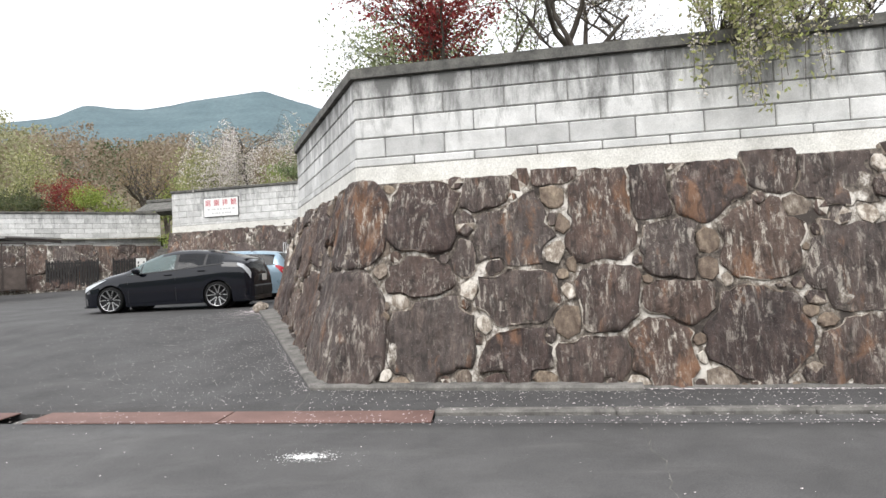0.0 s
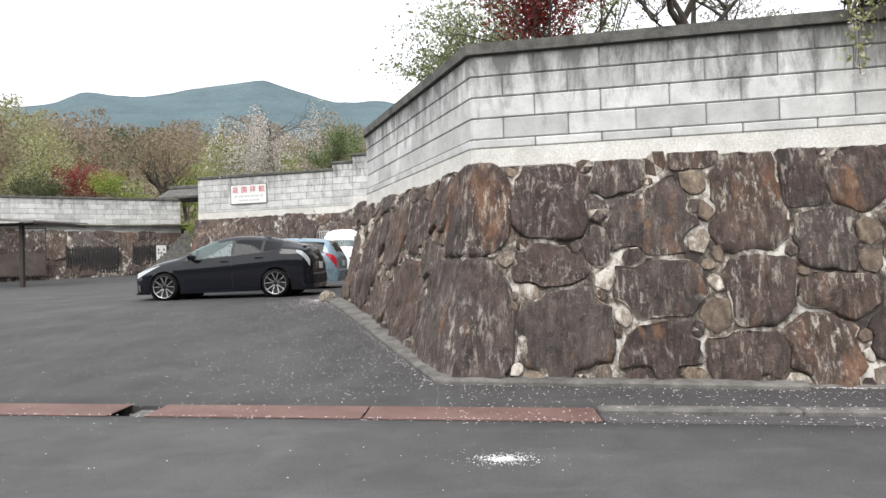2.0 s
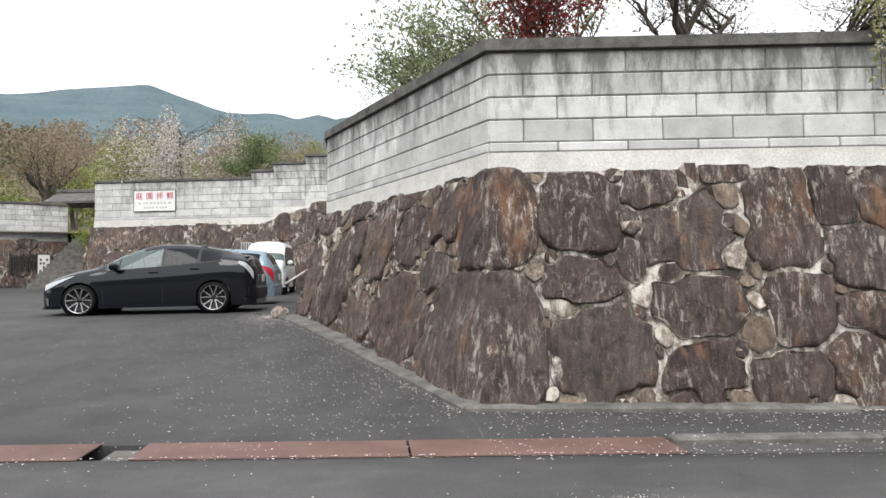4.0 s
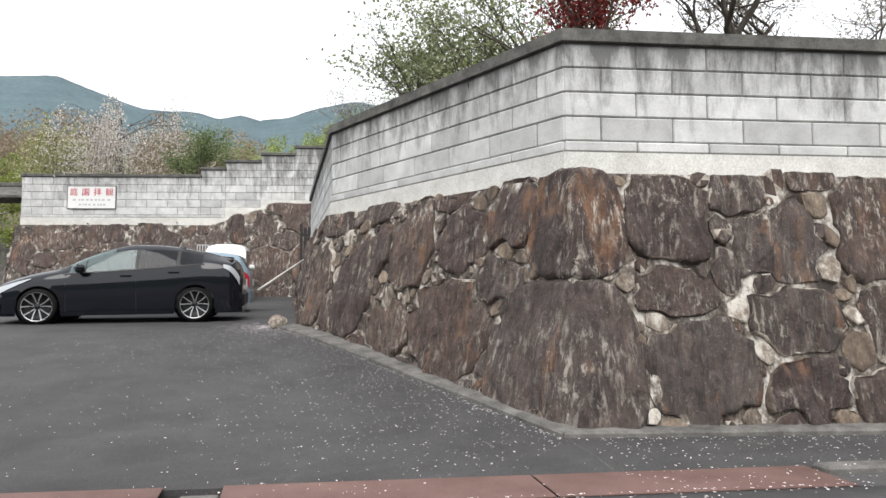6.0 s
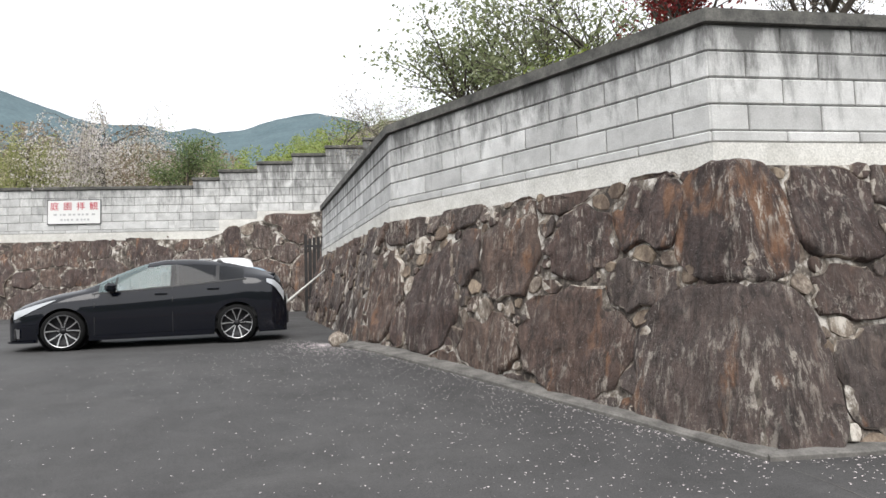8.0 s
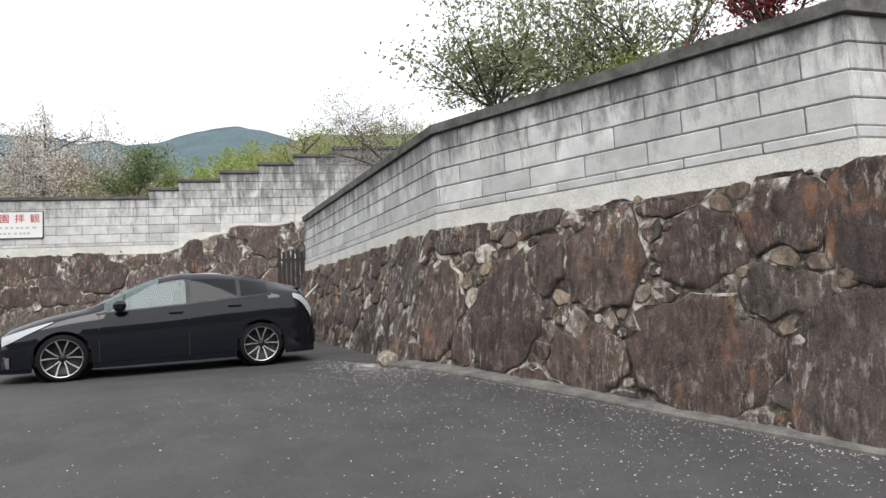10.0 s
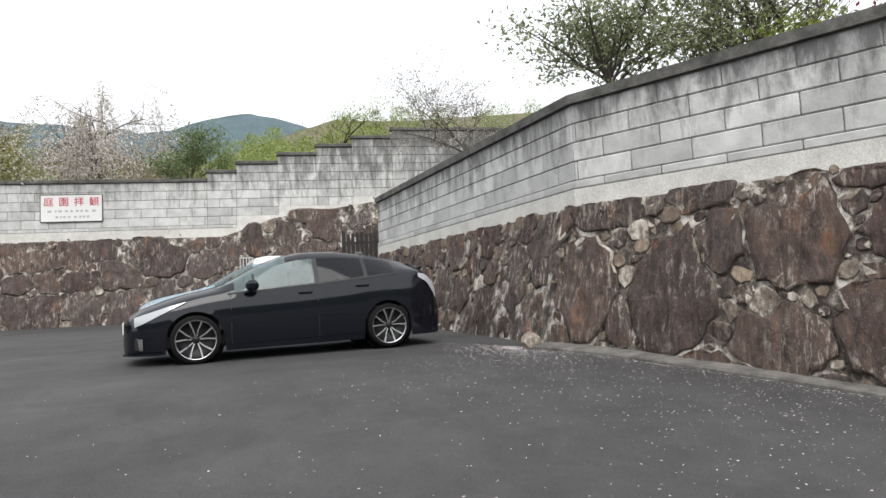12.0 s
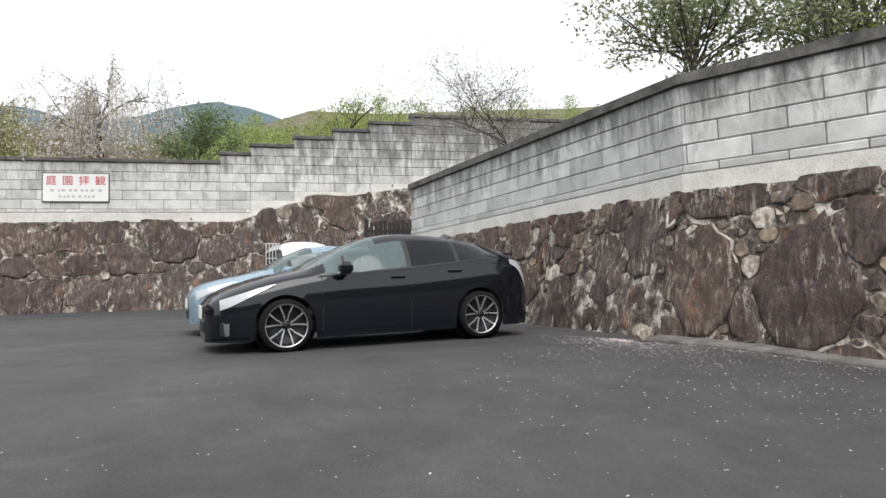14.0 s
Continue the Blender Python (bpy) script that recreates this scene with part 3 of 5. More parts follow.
def corner_boulder(side_end, front_end, z0, z1, seed, mat):
    """One big stone that turns the corner of the wall."""
    off = Vector((seed * 3.1, seed * 1.7, 0))
    n, rows = 44, 30
    verts, faces = [], []
    mid = (z0 + z1) / 2
    for ring in range(2):
        for j in range(rows + 1):
            g = -1 + 2 * j / rows
            for i in range(n + 1):
                f = -1 + 2 * i / n
                wob = 1 + 0.05 * noise.noise(Vector((f * 2.2, g * 2.2, seed)))
                sq = (1 - 0.30 * abs(g) ** 6) * wob
                z = mid + (z1 - z0) / 2 * g * (1 - 0.22 * abs(f) ** 7) * (1 + 0.04 * noise.noise(Vector((f * 3, seed, 1))))
                a, b = side_at(corner_side(z) + (side_end - corner_side(z)) * max(0, -f) * sq, z), front_at(corner_front(z) + (front_end - corner_front(z)) * max(0, f) * sq, z)
                t = min(max((f + 0.16) / 0.32, 0), 1)
                t = t * t * (3 - 2 * t)
                p = a.lerp(b, t)
                nrm = sn.lerp(fn, t).normalized()
                edge = min(1.0, (1 - max(abs(f), abs(g))) / 0.10)
                lift = 0.045 * (1 - (1 - edge) ** 3) + 0.045 * noise.fractal(Vector((p.x * 3.6, p.y * 3.6, p.z * 1.1)) + off, 0.7, 2.1, 5) * edge - 0.03 * (1 - abs(t * 2 - 1))
                verts.append(tuple(p + nrm * (lift if ring == 0 else -0.09)))
    w = n + 1
    for j in range(rows):
        for i in range(n):
            faces.append((j * w + i, j * w + i + 1, (j + 1) * w + i + 1, (j + 1) * w + i))
    base = (rows + 1) * w
    rim = [i for i in range(w)] + [(j + 1) * w - 1 for j in range(1, rows + 1)] + [rows * w + i for i in range(n - 1, -1, -1)] + [j * w for j in range(rows - 1, 0, -1)]
    for a, b in zip(rim, rim[1:] + rim[:1]):
        faces.append((b, a, base + a, base + b))
    me = bpy.data.meshes.new("stone")
    me.from_pydata(verts, [], faces)
    for poly in me.polygons:
        poly.use_smooth = True
    me.materials.append(M[mat])
    part("stone", me, None, wall_near)


corner_boulder(1.08, -0.99, 1.54, 2.77, 3.0, "stone_rust")
corner_boulder(1.42, -1.03, -0.05, 1.54, 6.0, "stone")


def lane_at(u, z):
    return Vector((-4.49 - 0.0134 * (u - 14.39) + 0.22 * (z + 0.3) * 1.0, u, z))


LANE_STONES = [(15.05, 2.05, 0.42, 0.60), (15.1, 1.15, 0.40, 0.40), (15.9, 1.75, 0.34, 0.62), (16.7, 1.2, 0.42, 0.5)]
ln = Vector((-1, 0, 0.22)).normalized()
lz = Vector((0.22, 0, 1)).normalized()
cells = [(-u, z, a, b) for u, z, a, b in stone_cells(LANE_STONES, 14.6, 24.0, 0.6, 2.75, 8)]
lay_stones(wall_near, cells, lambda u, z: lane_at(-u, z), Vector((0, -1, 0)), lz, ln, lambda z: -24.0, lambda z: -14.45, 0.5, 2.74, 9)


# ---- block walls ----
def block_mesh(length, height, depth, name="block"):
    bm = boxed(-length / 2, length / 2, -depth, 0.0, 0.0, height, bevel=0.012)
    return mesh_of(name, bm, None)


BLOCKS = {}


def shared_block(length, height, mat):
    key = (round(length, 2), round(height, 3), mat)
    if key not in BLOCKS:
        me = block_mesh(key[0], height, 0.05)
        me.materials.append(M[mat])
        BLOCKS[key] = me
    return BLOCKS[key]


def course(wall, a, b, z, height, pitch, first, mat, name="block", gap=0.014, proud=0.0):
    """A course of blocks from a to b in plan, facing to the right of that way."""
    a, b = Vector((*a, 0)), Vector((*b, 0))
    d = (b - a).normalized()
    total = (b - a).length
    turn = math.atan2(d.y, d.x)
    s, n = 0.0, first
    while s < total - 0.02:
        e = min(s + n, total)
        length = e - s - gap
        if length > 0.03:
            mid = a + d * ((s + e) / 2)
            m = Matrix.Translation((mid.x, mid.y, z)) @ Matrix.Rotation(turn, 4, "Z") @ Matrix.Translation((0, 0.05 - proud, 0)) @ Matrix.Diagonal((length / max(round(length, 2), 0.01), 1, 1, 1))
            part(name, shared_block(length, height - gap, mat), None, wall, m=m)
        s, n = e, pitch


def offsets(pts):
    """Each plan point of a line with the way that lies to its left there, mitred at the corners."""
    out = []
    n = len(pts)
    for i in range(n):
        p = Vector(pts[i])
        d0 = (Vector(pts[i]) - Vector(pts[max(i - 1, 0)]))
        d1 = (Vector(pts[min(i + 1, n - 1)]) - Vector(pts[i]))
        d0 = d0.normalized() if d0.length else d1.normalized()
        d1 = d1.normalized() if d1.length else d0
        nrm = Vector((-(d0 + d1).y, (d0 + d1).x)).normalized()
        nrm /= max(0.3, nrm.dot(Vector((-d0.y, d0.x))))
        out.append((p, nrm))
    return out


def strip(pts, near, far, z0, z1, slope=0.0):
    """A solid strip along a line: from near to far metres left of it, z0 to z1. slope raises the far top edge."""
    off = offsets(pts)
    bm = bmesh.new()
    rings = []
    for p, nrm in off:
        a, b = p + nrm * near, p + nrm * far
        rings.append([bm.verts.new((a.x, a.y, z0)), bm.verts.new((b.x, b.y, z0)), bm.verts.new((b.x, b.y, z1 + slope)), bm.verts.new((a.x, a.y, z1))])
    for r0, r1 in zip(rings, rings[1:]):
        for i in range(4):
            bm.faces.new((r0[i], r0[(i + 1) % 4], r1[(i + 1) % 4], r1[i]))
    bm.faces.new(rings[0])
    bm.faces.new(rings[-1][::-1])
    bmesh.ops.recalc_face_normals(bm, faces=bm.faces)
    return bm


PAR = [(13.0, 7.46), (-1.475, 9.487), (-3.745, 14.56), (-3.84, 24.25), (6.0, 24.6)]
PAR_IN = PAR[::-1]     # walked the other way the face is on the right
wall_top = tagged(new("wall_parapet", mesh_of("wall_parapet", strip(PAR_IN, 0.02, 0.20, 2.98, 4.23), M["joint"])), "stained grey concrete block wall on top of the boulders", "wall", kind="structure")
part("footing", strip(PAR_IN, -0.02, 0.24, 2.40, 2.975), M["concrete"], wall_top, "pale cast concrete footing band")
part("coping", strip(PAR_IN, -0.055, 0.26, 4.235, 4.375, 0.02), M["coping"], wall_top, "blackened mossy concrete coping")
for k in range(3):
    a, b = PAR_IN[k + 1], PAR_IN[k + 2] if k < 2 else PAR_IN[4]
    flip = k < 2
    # joints are counted from the corner nearest the road
    def laid(z, h, first, nm, proud):
        p, q = Vector(a), Vector(b)
        L = (q - p).length
        course(wall_top, a, b, z, h, 0.845, ((L - first) % 0.845) or 0.845, "block", nm, proud=proud) if flip else course(wall_top, a, b, z, h, 0.845, first, "block", nm, proud=proud)
    laid(2.983, 0.125, 0.845, "ledge_block", 0.025)
    for r in range(4):
        laid(3.11 + 0.28 * r, 0.28, 0.43 if r % 2 == 0 else 0.845, "block", 0.0)


# ---- the far retaining walls ----
def retaining_wall(name, label, a, b, foot_z, stone_top, batter, bays, row, seed, sizes, counts, pitch=0.845, thick=0.22, big=()):
    """A boulder wall with a stepped block wall on top, from a to b in plan; its face is on the right of that way.
    bays: (start, end, underside of the ledge or None, first row's foot, rows) along the wall."""
    a, b = Vector((*a, 0)), Vector((*b, 0))
    d = (b - a).normalized()
    total = (b - a).length
    m = Matrix.Translation(a) @ Matrix.Rotation(math.atan2(d.y, d.x), 4, "Z")
    n = 24
    bm = bmesh.new()
    cols = []
    for i in range(n + 1):
        s = total * i / n
        zt = stone_top(s) - 0.03
        cols.append([bm.verts.new((s, -0.2 - batter * (zt - foot_z + 0.3), foot_z - 0.3)), bm.verts.new((s, -0.2, zt)), bm.verts.new((s, 0.6, zt)), bm.verts.new((s, 0.6, foot_z - 0.3))])
    for c0, c1 in zip(cols, cols[1:]):
        for i in range(4):
            bm.faces.new((c0[i], c1[i], c1[(i + 1) % 4], c0[(i + 1) % 4]))
    bm.faces.new(cols[0])
    bm.faces.new(cols[-1][::-1])
    bmesh.ops.recalc_face_normals(bm, faces=bm.faces)
    wall = tagged(new(name, mesh_of(name, bm, M["mortar"])), label, "wall", kind="structure")
    wall.matrix_basis = m
    z_top = max(stone_top(total * i / 20) for i in range(21))
    cells = stone_cells(big, 0.0, total, foot_z, z_top, seed, sizes, counts)
    cells = [c for c in cells if c[1] - c[3] * 0.3 < stone_top(c[0])]
    nrm, up = Vector((0, -1, batter)).normalized(), Vector((0, batter, 1)).normalized()
    place = lambda u, z: Vector((u, -0.2 - batter * (stone_top(u) - z), z))
    lay_stones(wall, cells, place, Vector((1, 0, 0)), up, nrm, lambda z: 0.0, lambda z: total, foot_z - 0.1, lambda u: stone_top(u) + 0.02, seed + 1, pale=0.2)
    for k, (s0, s1, ledge, z0, rows) in enumerate(bays):
        top = z0 + rows * row
        part("panel", boxed(s0, s1, 0.02, thick, z0 - 0.6, top), M["joint"], wall)
        part("footing", boxed(s0, s1, -0.02, thick + 0.03, z0 - 0.75, (ledge if ledge else z0) - 0.006), M["concrete"], wall, "pale cast concrete footing band")
        part("coping", boxed(s0 - 0.03, s1 + 0.03, -0.06, thick + 0.06, top, top + 0.12, bevel=0.015), M["coping"], wall, "blackened concrete coping")
        if ledge:
            course(wall, (s0, 0), (s1, 0), ledge, z0 - ledge, pitch, pitch, "block_far", "ledge_block", proud=0.025)
        for r in range(rows):
            course(wall, (s0, 0), (s1, 0), z0 + r * row, row, pitch, pitch if (r + round((z0 - bays[0][3]) / row)) % 2 else pitch / 2, "block_far")
    return wall


FAR_A, FAR_B = (-15.25, 32.33), (5.2, 28.15)
far_top = lambda s: float(np.interp(s, (0, 8.1, 8.3, 9.3, 13.95, 21), (3.98, 3.98, 4.10, 4.55, 5.22, 5.9)))
FAR_STONES = [(5.51, 3.26, 1.05, 0.71), (4.6, 2.74, 0.68, 0.54), (2.91, 3.44, 0.6, 0.54), (1.55, 3.36, 0.73, 0.47), (2.26, 1.62, 0.48, 0.5), (3.47, 1.64, 0.64, 0.56), (4.87, 1.67, 0.72, 0.56), (6.01, 1.8, 0.47, 0.72), (7.19, 2.96, 0.53, 0.5), (1.42, 1.65, 0.33, 0.49), (2.29, 2.54, 0.37, 0.37), (3.31, 2.54, 0.61, 0.36), (7.05, 1.74, 0.48, 0.74), (3.98, 3.54, 0.41, 0.32), (8.13, 3.32, 0.45, 0.48), (1.4, 2.51, 0.48, 0.32)]
wall_far = retaining_wall(
    "wall_back", "brown boulder retaining wall under a stepped grey block wall", FAR_A, FAR_B, 1.05, far_top, 0.25,
    [(0.0, 7.27, 4.28, 4.40, 5), (7.27, 8.28, 4.28, 4.40, 6), (8.28, 9.74, None, 4.71, 6), (9.74, 11.12, None, 5.02, 6), (11.12, 12.44, None, 5.02, 7), (12.44, 13.94, None, 5.33, 7), (13.94, 20.8, None, 5.64, 7)],
    0.31, 21, (0.80, 0.45, 0.24, 0.14), (250, 500, 1200, 1400), big=FAR_STONES)
# its return beside the garden entrance
wall_return = retaining_wall(
    "wall_return", "brown boulder wall returning beside the garden entrance", (-14.2, 39.5), (-15.28, 32.5), 1.05, lambda s: 3.98, 0.2,
    [(0.0, 6.85, 4.28, 4.40, 5)], 0.31, 31, (0.7, 0.4, 0.22, 0.13), (60, 80, 120, 100))
left_top = lambda s: 3.80 + 0.02 * (24 - s)
wall_left = retaining_wall(
    "wall_left", "brown boulder retaining wall under a pale block wall", (-40.0, 27.05), (-19.75, 40.0), 1.38, left_top, 0.2,
    [(0.0, 24.04, 3.92, 4.04, 6)], 0.29, 41, (0.75, 0.42, 0.22), (200, 400, 900))


# ---- garden earth behind the walls ----
def terrace(name, outline, z, label):
    bm = bmesh.new()
    bm.faces.new([bm.verts.new((x, y, z)) for x, y in outline])
    return tagged(new(name, mesh_of(name, bm, M["grass"])), label, "ground", kind="structure")


terrace("ground_garden", [(-1.2, 9.6), (13, 7.6), (40, 7.6), (40, 26.5), (6, 24.4), (-3.6, 24.1), (-3.5, 14.65)], 3.05, "bare garden earth behind the near wall")
terrace("ground_upper", [(-15.0, 32.6), (5, 28.4), (40, 22), (40, 46), (-14.2, 46)], 4.9, "garden earth behind the stepped wall")
terrace("ground_bank", [(-40, 27.4), (-20, 40.2), (-14.5, 40.2), (-14.5, 60), (-70, 60), (-70, 20)], 4.3, "garden earth behind the pale wall")


# steps up to the garden gate, between the two walls
steps = thing("garden_steps", pose(-17.0, 35.2, 1.1, 0, 0, -8), "grey concrete steps up to the garden gate", "steps", kind="structure")
for k in range(16):
    part("step", boxed(-2.9, 2.9, 0.30 * k, 5.6, 0.2 * k - 0.1, 0.2 * k + 0.2, 0.012), M["kerb"], steps)


# ---- gutter and kerb ----
def along(v0, v1, x0, x1, z0, z1, bevel=0.008):
    """A slab between two gutter lines and two x, as a mesh."""
    bm = bmesh.new()
    c = [(x0, v0 - K * x0), (x1, v0 - K * x1), (x1, v1 - K * x1), (x0, v1 - K * x0)]
    lo = [bm.verts.new((x, y, z0)) for x, y in c]
    hi = [bm.verts.new((x, y, z1)) for x, y in c]
    bm.faces.new(lo[::-1])
    bm.faces.new(hi)
    for i in range(4):
        bm.faces.new((lo[i], lo[(i + 1) % 4], hi[(i + 1) % 4], hi[i]))
    if bevel:
        bmesh.ops.bevel(bm, geom=list(bm.edges), offset=bevel, segments=1, affect="EDGES", profile=0.5)
    return bm


plate_label = "rusty red-brown steel plate covering the gutter"
for x0, x1 in ((-14.6, -12.1), (-12.08, -9.6), (-9.58, -7.1), (-7.08, -5.32), (-4.90, -2.62), (-2.60, -0.35)):
    ob = new("gutter_plate", mesh_of("gutter_plate", along(V_NEAR - 0.02, V_FAR + 0.02, x0, x1, 0.0, 0.014, 0.004), M["rust"]))
    tagged(ob, plate_label, "gutter cover", "gutter plates")
gutter = thing("gutter_kerb", Matrix.Identity(4), "weathered concrete gutter with a raised lip along the road", "gutter", kind="structure")
for k in range(7):
    x0 = -0.33 + 1.8 * k
    part("lip", along(V_FAR - 0.20, V_FAR - 0.03, x0, x0 + 1.794, -0.1, 0.055, 0.02), M["kerb"], gutter)
    part("channel", along(V_NEAR - 0.02, V_FAR - 0.21, x0, x0 + 1.794, -0.2, 0.004, 0.006), M["asphalt"], gutter)


part("sump", along(V_NEAR + 0.12, V_FAR - 0.008, -5.20, -4.93, -0.4, -0.04, 0.01), M["kerb"], gutter, "grey concrete floor of the open gutter")


def kerb_piece(p, q, w, h, rise):
    """A run of kerb from p to q in plan, to the left w metres, lying on the ground."""
    p, q = Vector(p), Vector(q)
    d = (q - p).normalized()
    nrm = Vector((-d.y, d.x))
    bm = bmesh.new()
    rings = []
    n = 14
    for i in range(n + 1):
        c = p + (q - p) * i / n
        g = ground_z(c.x, c.y)
        jit = 0.008 * noise.noise(Vector((c.x * 3, c.y * 3, 0)))
        rings.append([bm.verts.new((c.x + nrm.x * o, c.y + nrm.y * o, g + z + jit)) for o, z in ((0, -0.1), (0, h - 0.02), (0.02, h), (w, h + rise), (w, -0.1))])
    for r0, r1 in zip(rings, rings[1:]):
        for i in range(5):
            bm.faces.new((r0[i], r0[(i + 1) % 5], r1[(i + 1) % 5], r1[i]))
    bm.faces.new(rings[0])
    bm.faces.new(rings[-1][::-1])
    bmesh.ops.recalc_face_normals(bm, faces=bm.faces)
    return bm


kerb = thing("kerb", Matrix.Identity(4), "mossy concrete kerb at the foot of the boulder wall", "kerb", kind="structure")
part("kerb_front", kerb_piece((-1.97, 8.44), (1.95, 7.80), 0.42, 0.055, 0.03), M["kerb"], kerb)
part("kerb_strip", kerb_piece((1.97, 7.90), (12.5, 6.32), 0.35, 0.025, 0.02), M["kerb"], kerb)
part("kerb_side", kerb_piece((-4.66, 14.38), (-1.98, 8.46), 0.34, 0.05, 0.03), M["kerb"], kerb)


def loose_rock(name, m, r, seed, mat, label):
    bm = bmesh.new()
    bmesh.ops.create_icosphere(bm, subdivisions=2, radius=1.0)
    off = Vector((seed, seed * 2.3, 0))
    for v in bm.verts:
        k = 1 + 0.35 * noise.fractal(v.co * 1.1 + off, 0.9, 2.0, 3)
        v.co = Vector((v.co.x * r[0], v.co.y * r[1], v.co.z * r[2])) * k
    ob = new(name, mesh_of(name, bm, M[mat]))
    ob.matrix_basis = m
    return tagged(ob, label, "rock")


loose_rock("rock", pose(-4.66, 14.50, ground_z(-4.66, 14.5) + 0.09, 0, 0, 20), (0.17, 0.12, 0.13), 4.0, "pale", "pale lichened stone lying at the wall's foot")


# ---- fallen petals ----
def petals():
    rng = random.Random(12)
    verts, faces = [], []

    def add(x, y, s):
        v = y + K * x
        z = ground_z(x, y) + 0.006
        if V_NEAR - 0.03 < v < V_FAR + 0.03:
            z = 0.06 if x > -0.33 and v > V_FAR - 0.21 else 0.02
        t, k = rng.uniform(0, 6.28), len(verts)
        for i in range(4):
            r = s * (1.0 if i % 2 else 0.6)
            verts.append((x + r * math.cos(t + i * 1.571), y + r * math.sin(t + i * 1.571), z + rng.uniform(0, 0.004)))
        faces.append((k, k + 1, k + 2, k + 3))
    for _ in range(2600):
        # thickest along the foot of the wall and the gutter
        w = rng.expovariate(1 / 1.25)
        p = Vector((-1.97, 8.44, 0)) + SD * rng.uniform(-0.2, 7.4) + SO * (w + 0.02)
        add(p.x, p.y, rng.choice((0.005, 0.006, 0.007, 0.008, 0.014)))
    for _ in range(1400):
        x = rng.uniform(-1.9, 7.5)
        base = 8.44 - 0.17 * (x + 1.97)
        add(x, base - 0.02 - rng.random() ** 1.6 * (base + K * x - V_NEAR + 0.15), rng.uniform(0.006, 0.016))
    for _ in range(420):
        x = rng.uniform(-7.5, 7.5)
        add(x, V_NEAR - K * x - abs(rng.gauss(0, 0.03)), rng.uniform(0.007, 0.016))
    for _ in range(900):
        # swept into lines against the kerb and the lip of the gutter
        x = rng.uniform(1.95, 9.0)
        add(x, 7.88 - 0.15 * (x - 1.97) - abs(rng.gauss(0, 0.025)), rng.uniform(0.008, 0.018))
    for _ in range(350):
        p = Vector((-1.97, 8.44, 0)) + SD * rng.uniform(0, 6.4) + SO * (0.03 + abs(rng.gauss(0, 0.05)))
        add(p.x, p.y, rng.uniform(0.007, 0.016))
    for _ in range(1000):
        add(rng.uniform(-12, 6), rng.uniform(3, 15), rng.uniform(0.005, 0.011))
    for _ in range(1500):
        # a drift behind the parked car
        a, r = rng.uniform(0, 6.28), abs(rng.gauss(0, 1))
        add(-4.9 + math.cos(a) * r * 0.45, 14.6 + math.sin(a) * r * 0.9, rng.uniform(0.008, 0.017))
    def inside(x, y):
        return y > 8.5 - 0.15 * (x + 0.85) and (Vector((x + 1.97, y - 8.44, 0)).dot(SO) < -0.1)
    me = bpy.data.meshes.new("petals")
    keep = [f for f in faces if not inside(*verts[f[0]][:2])]
    me.from_pydata(verts, [], keep)
    me.materials.append(M["petal"])
    return tagged(new("fallen_petals", me), "pale cherry petals scattered on the asphalt", "petals", kind="stuff")


petals()


def white_spill():
    """Spilt white powder on the road: a worn patch and the specks round it."""
    rng = random.Random(77)
    verts, faces = [], []
    for _ in range(1000):
        a, r = rng.uniform(0, 6.28), abs(rng.gauss(0, 1)) ** 1.6
        x, y = -1.30 + math.cos(a) * r * 0.13, 5.79 + math.sin(a) * r * 0.075
        s, t, k = rng.uniform(0.004, 0.016) / (1 + 0.6 * r), rng.uniform(0, 6.28), len(verts)
        verts += [(x + s * math.cos(t + i * 1.26) * rng.uniform(0.6, 1.2), y + s * math.sin(t + i * 1.26), 0.004 + 0.002 * rng.random()) for i in range(5)]
        faces.append(tuple(range(k, k + 5)))
    me = bpy.data.meshes.new("white_spill")
    me.from_pydata(verts, [], faces)
    me.materials.append(M["sign_white"])
    return tagged(new("white_spill", me), "white powder spilt in a patch on the asphalt", "spill", kind="stuff")


white_spill()


def crack(start, heading, length, seed):
    """A worn crack in the road, a thin sunken line."""
    rng = random.Random(seed)
    p, d = Vector(start), Vector(heading).normalized()
    bm = bmesh.new()
    rows = []
    for i in range(int(length / 0.06)):
        side = Vector((-d.y, d.x))
        w = rng.uniform(0.0015, 0.005)
        z = ground_z(p.x, p.y) + 0.004
        rows.append([bm.verts.new((p.x + side.x * w, p.y + side.y * w, z)), bm.verts.new((p.x - side.x * w, p.y - side.y * w, z))])
        p = p + d * 0.06 + side * rng.uniform(-0.02, 0.02)
    for a, b in zip(rows, rows[1:]):
        bm.faces.new((a[0], a[1], b[1], b[0]))
    return tagged(new("road_crack", mesh_of("road_crack", bm, M["kerb"])), "thin pale crack across the asphalt", "crack", kind="stuff")


crack((1.60, 6.62), (-0.13, -1), 3.4, 5)
crack((-1.95, 8.40), (-0.02, -1), 0.85, 6)


# ---- cars ----
def lathe(bm, profile, n=32, centre=(0, 0, 0)):
    """Turned about the y axis: profile of (radius, y)."""
    rings = []
    for r, y in profile:
        rings.append([bm.verts.new((centre[0] + r * math.cos(t), centre[1] + y, centre[2] + r * math.sin(t))) for t in (2 * math.pi * i / n for i in range(n))])
    for r0, r1 in zip(rings, rings[1:]):
        for i in range(n):
            bm.faces.new((r0[i], r0[(i + 1) % n], r1[(i + 1) % n], r1[i]))
    bmesh.ops.recalc_face_normals(bm, faces=bm.faces)
    return bm


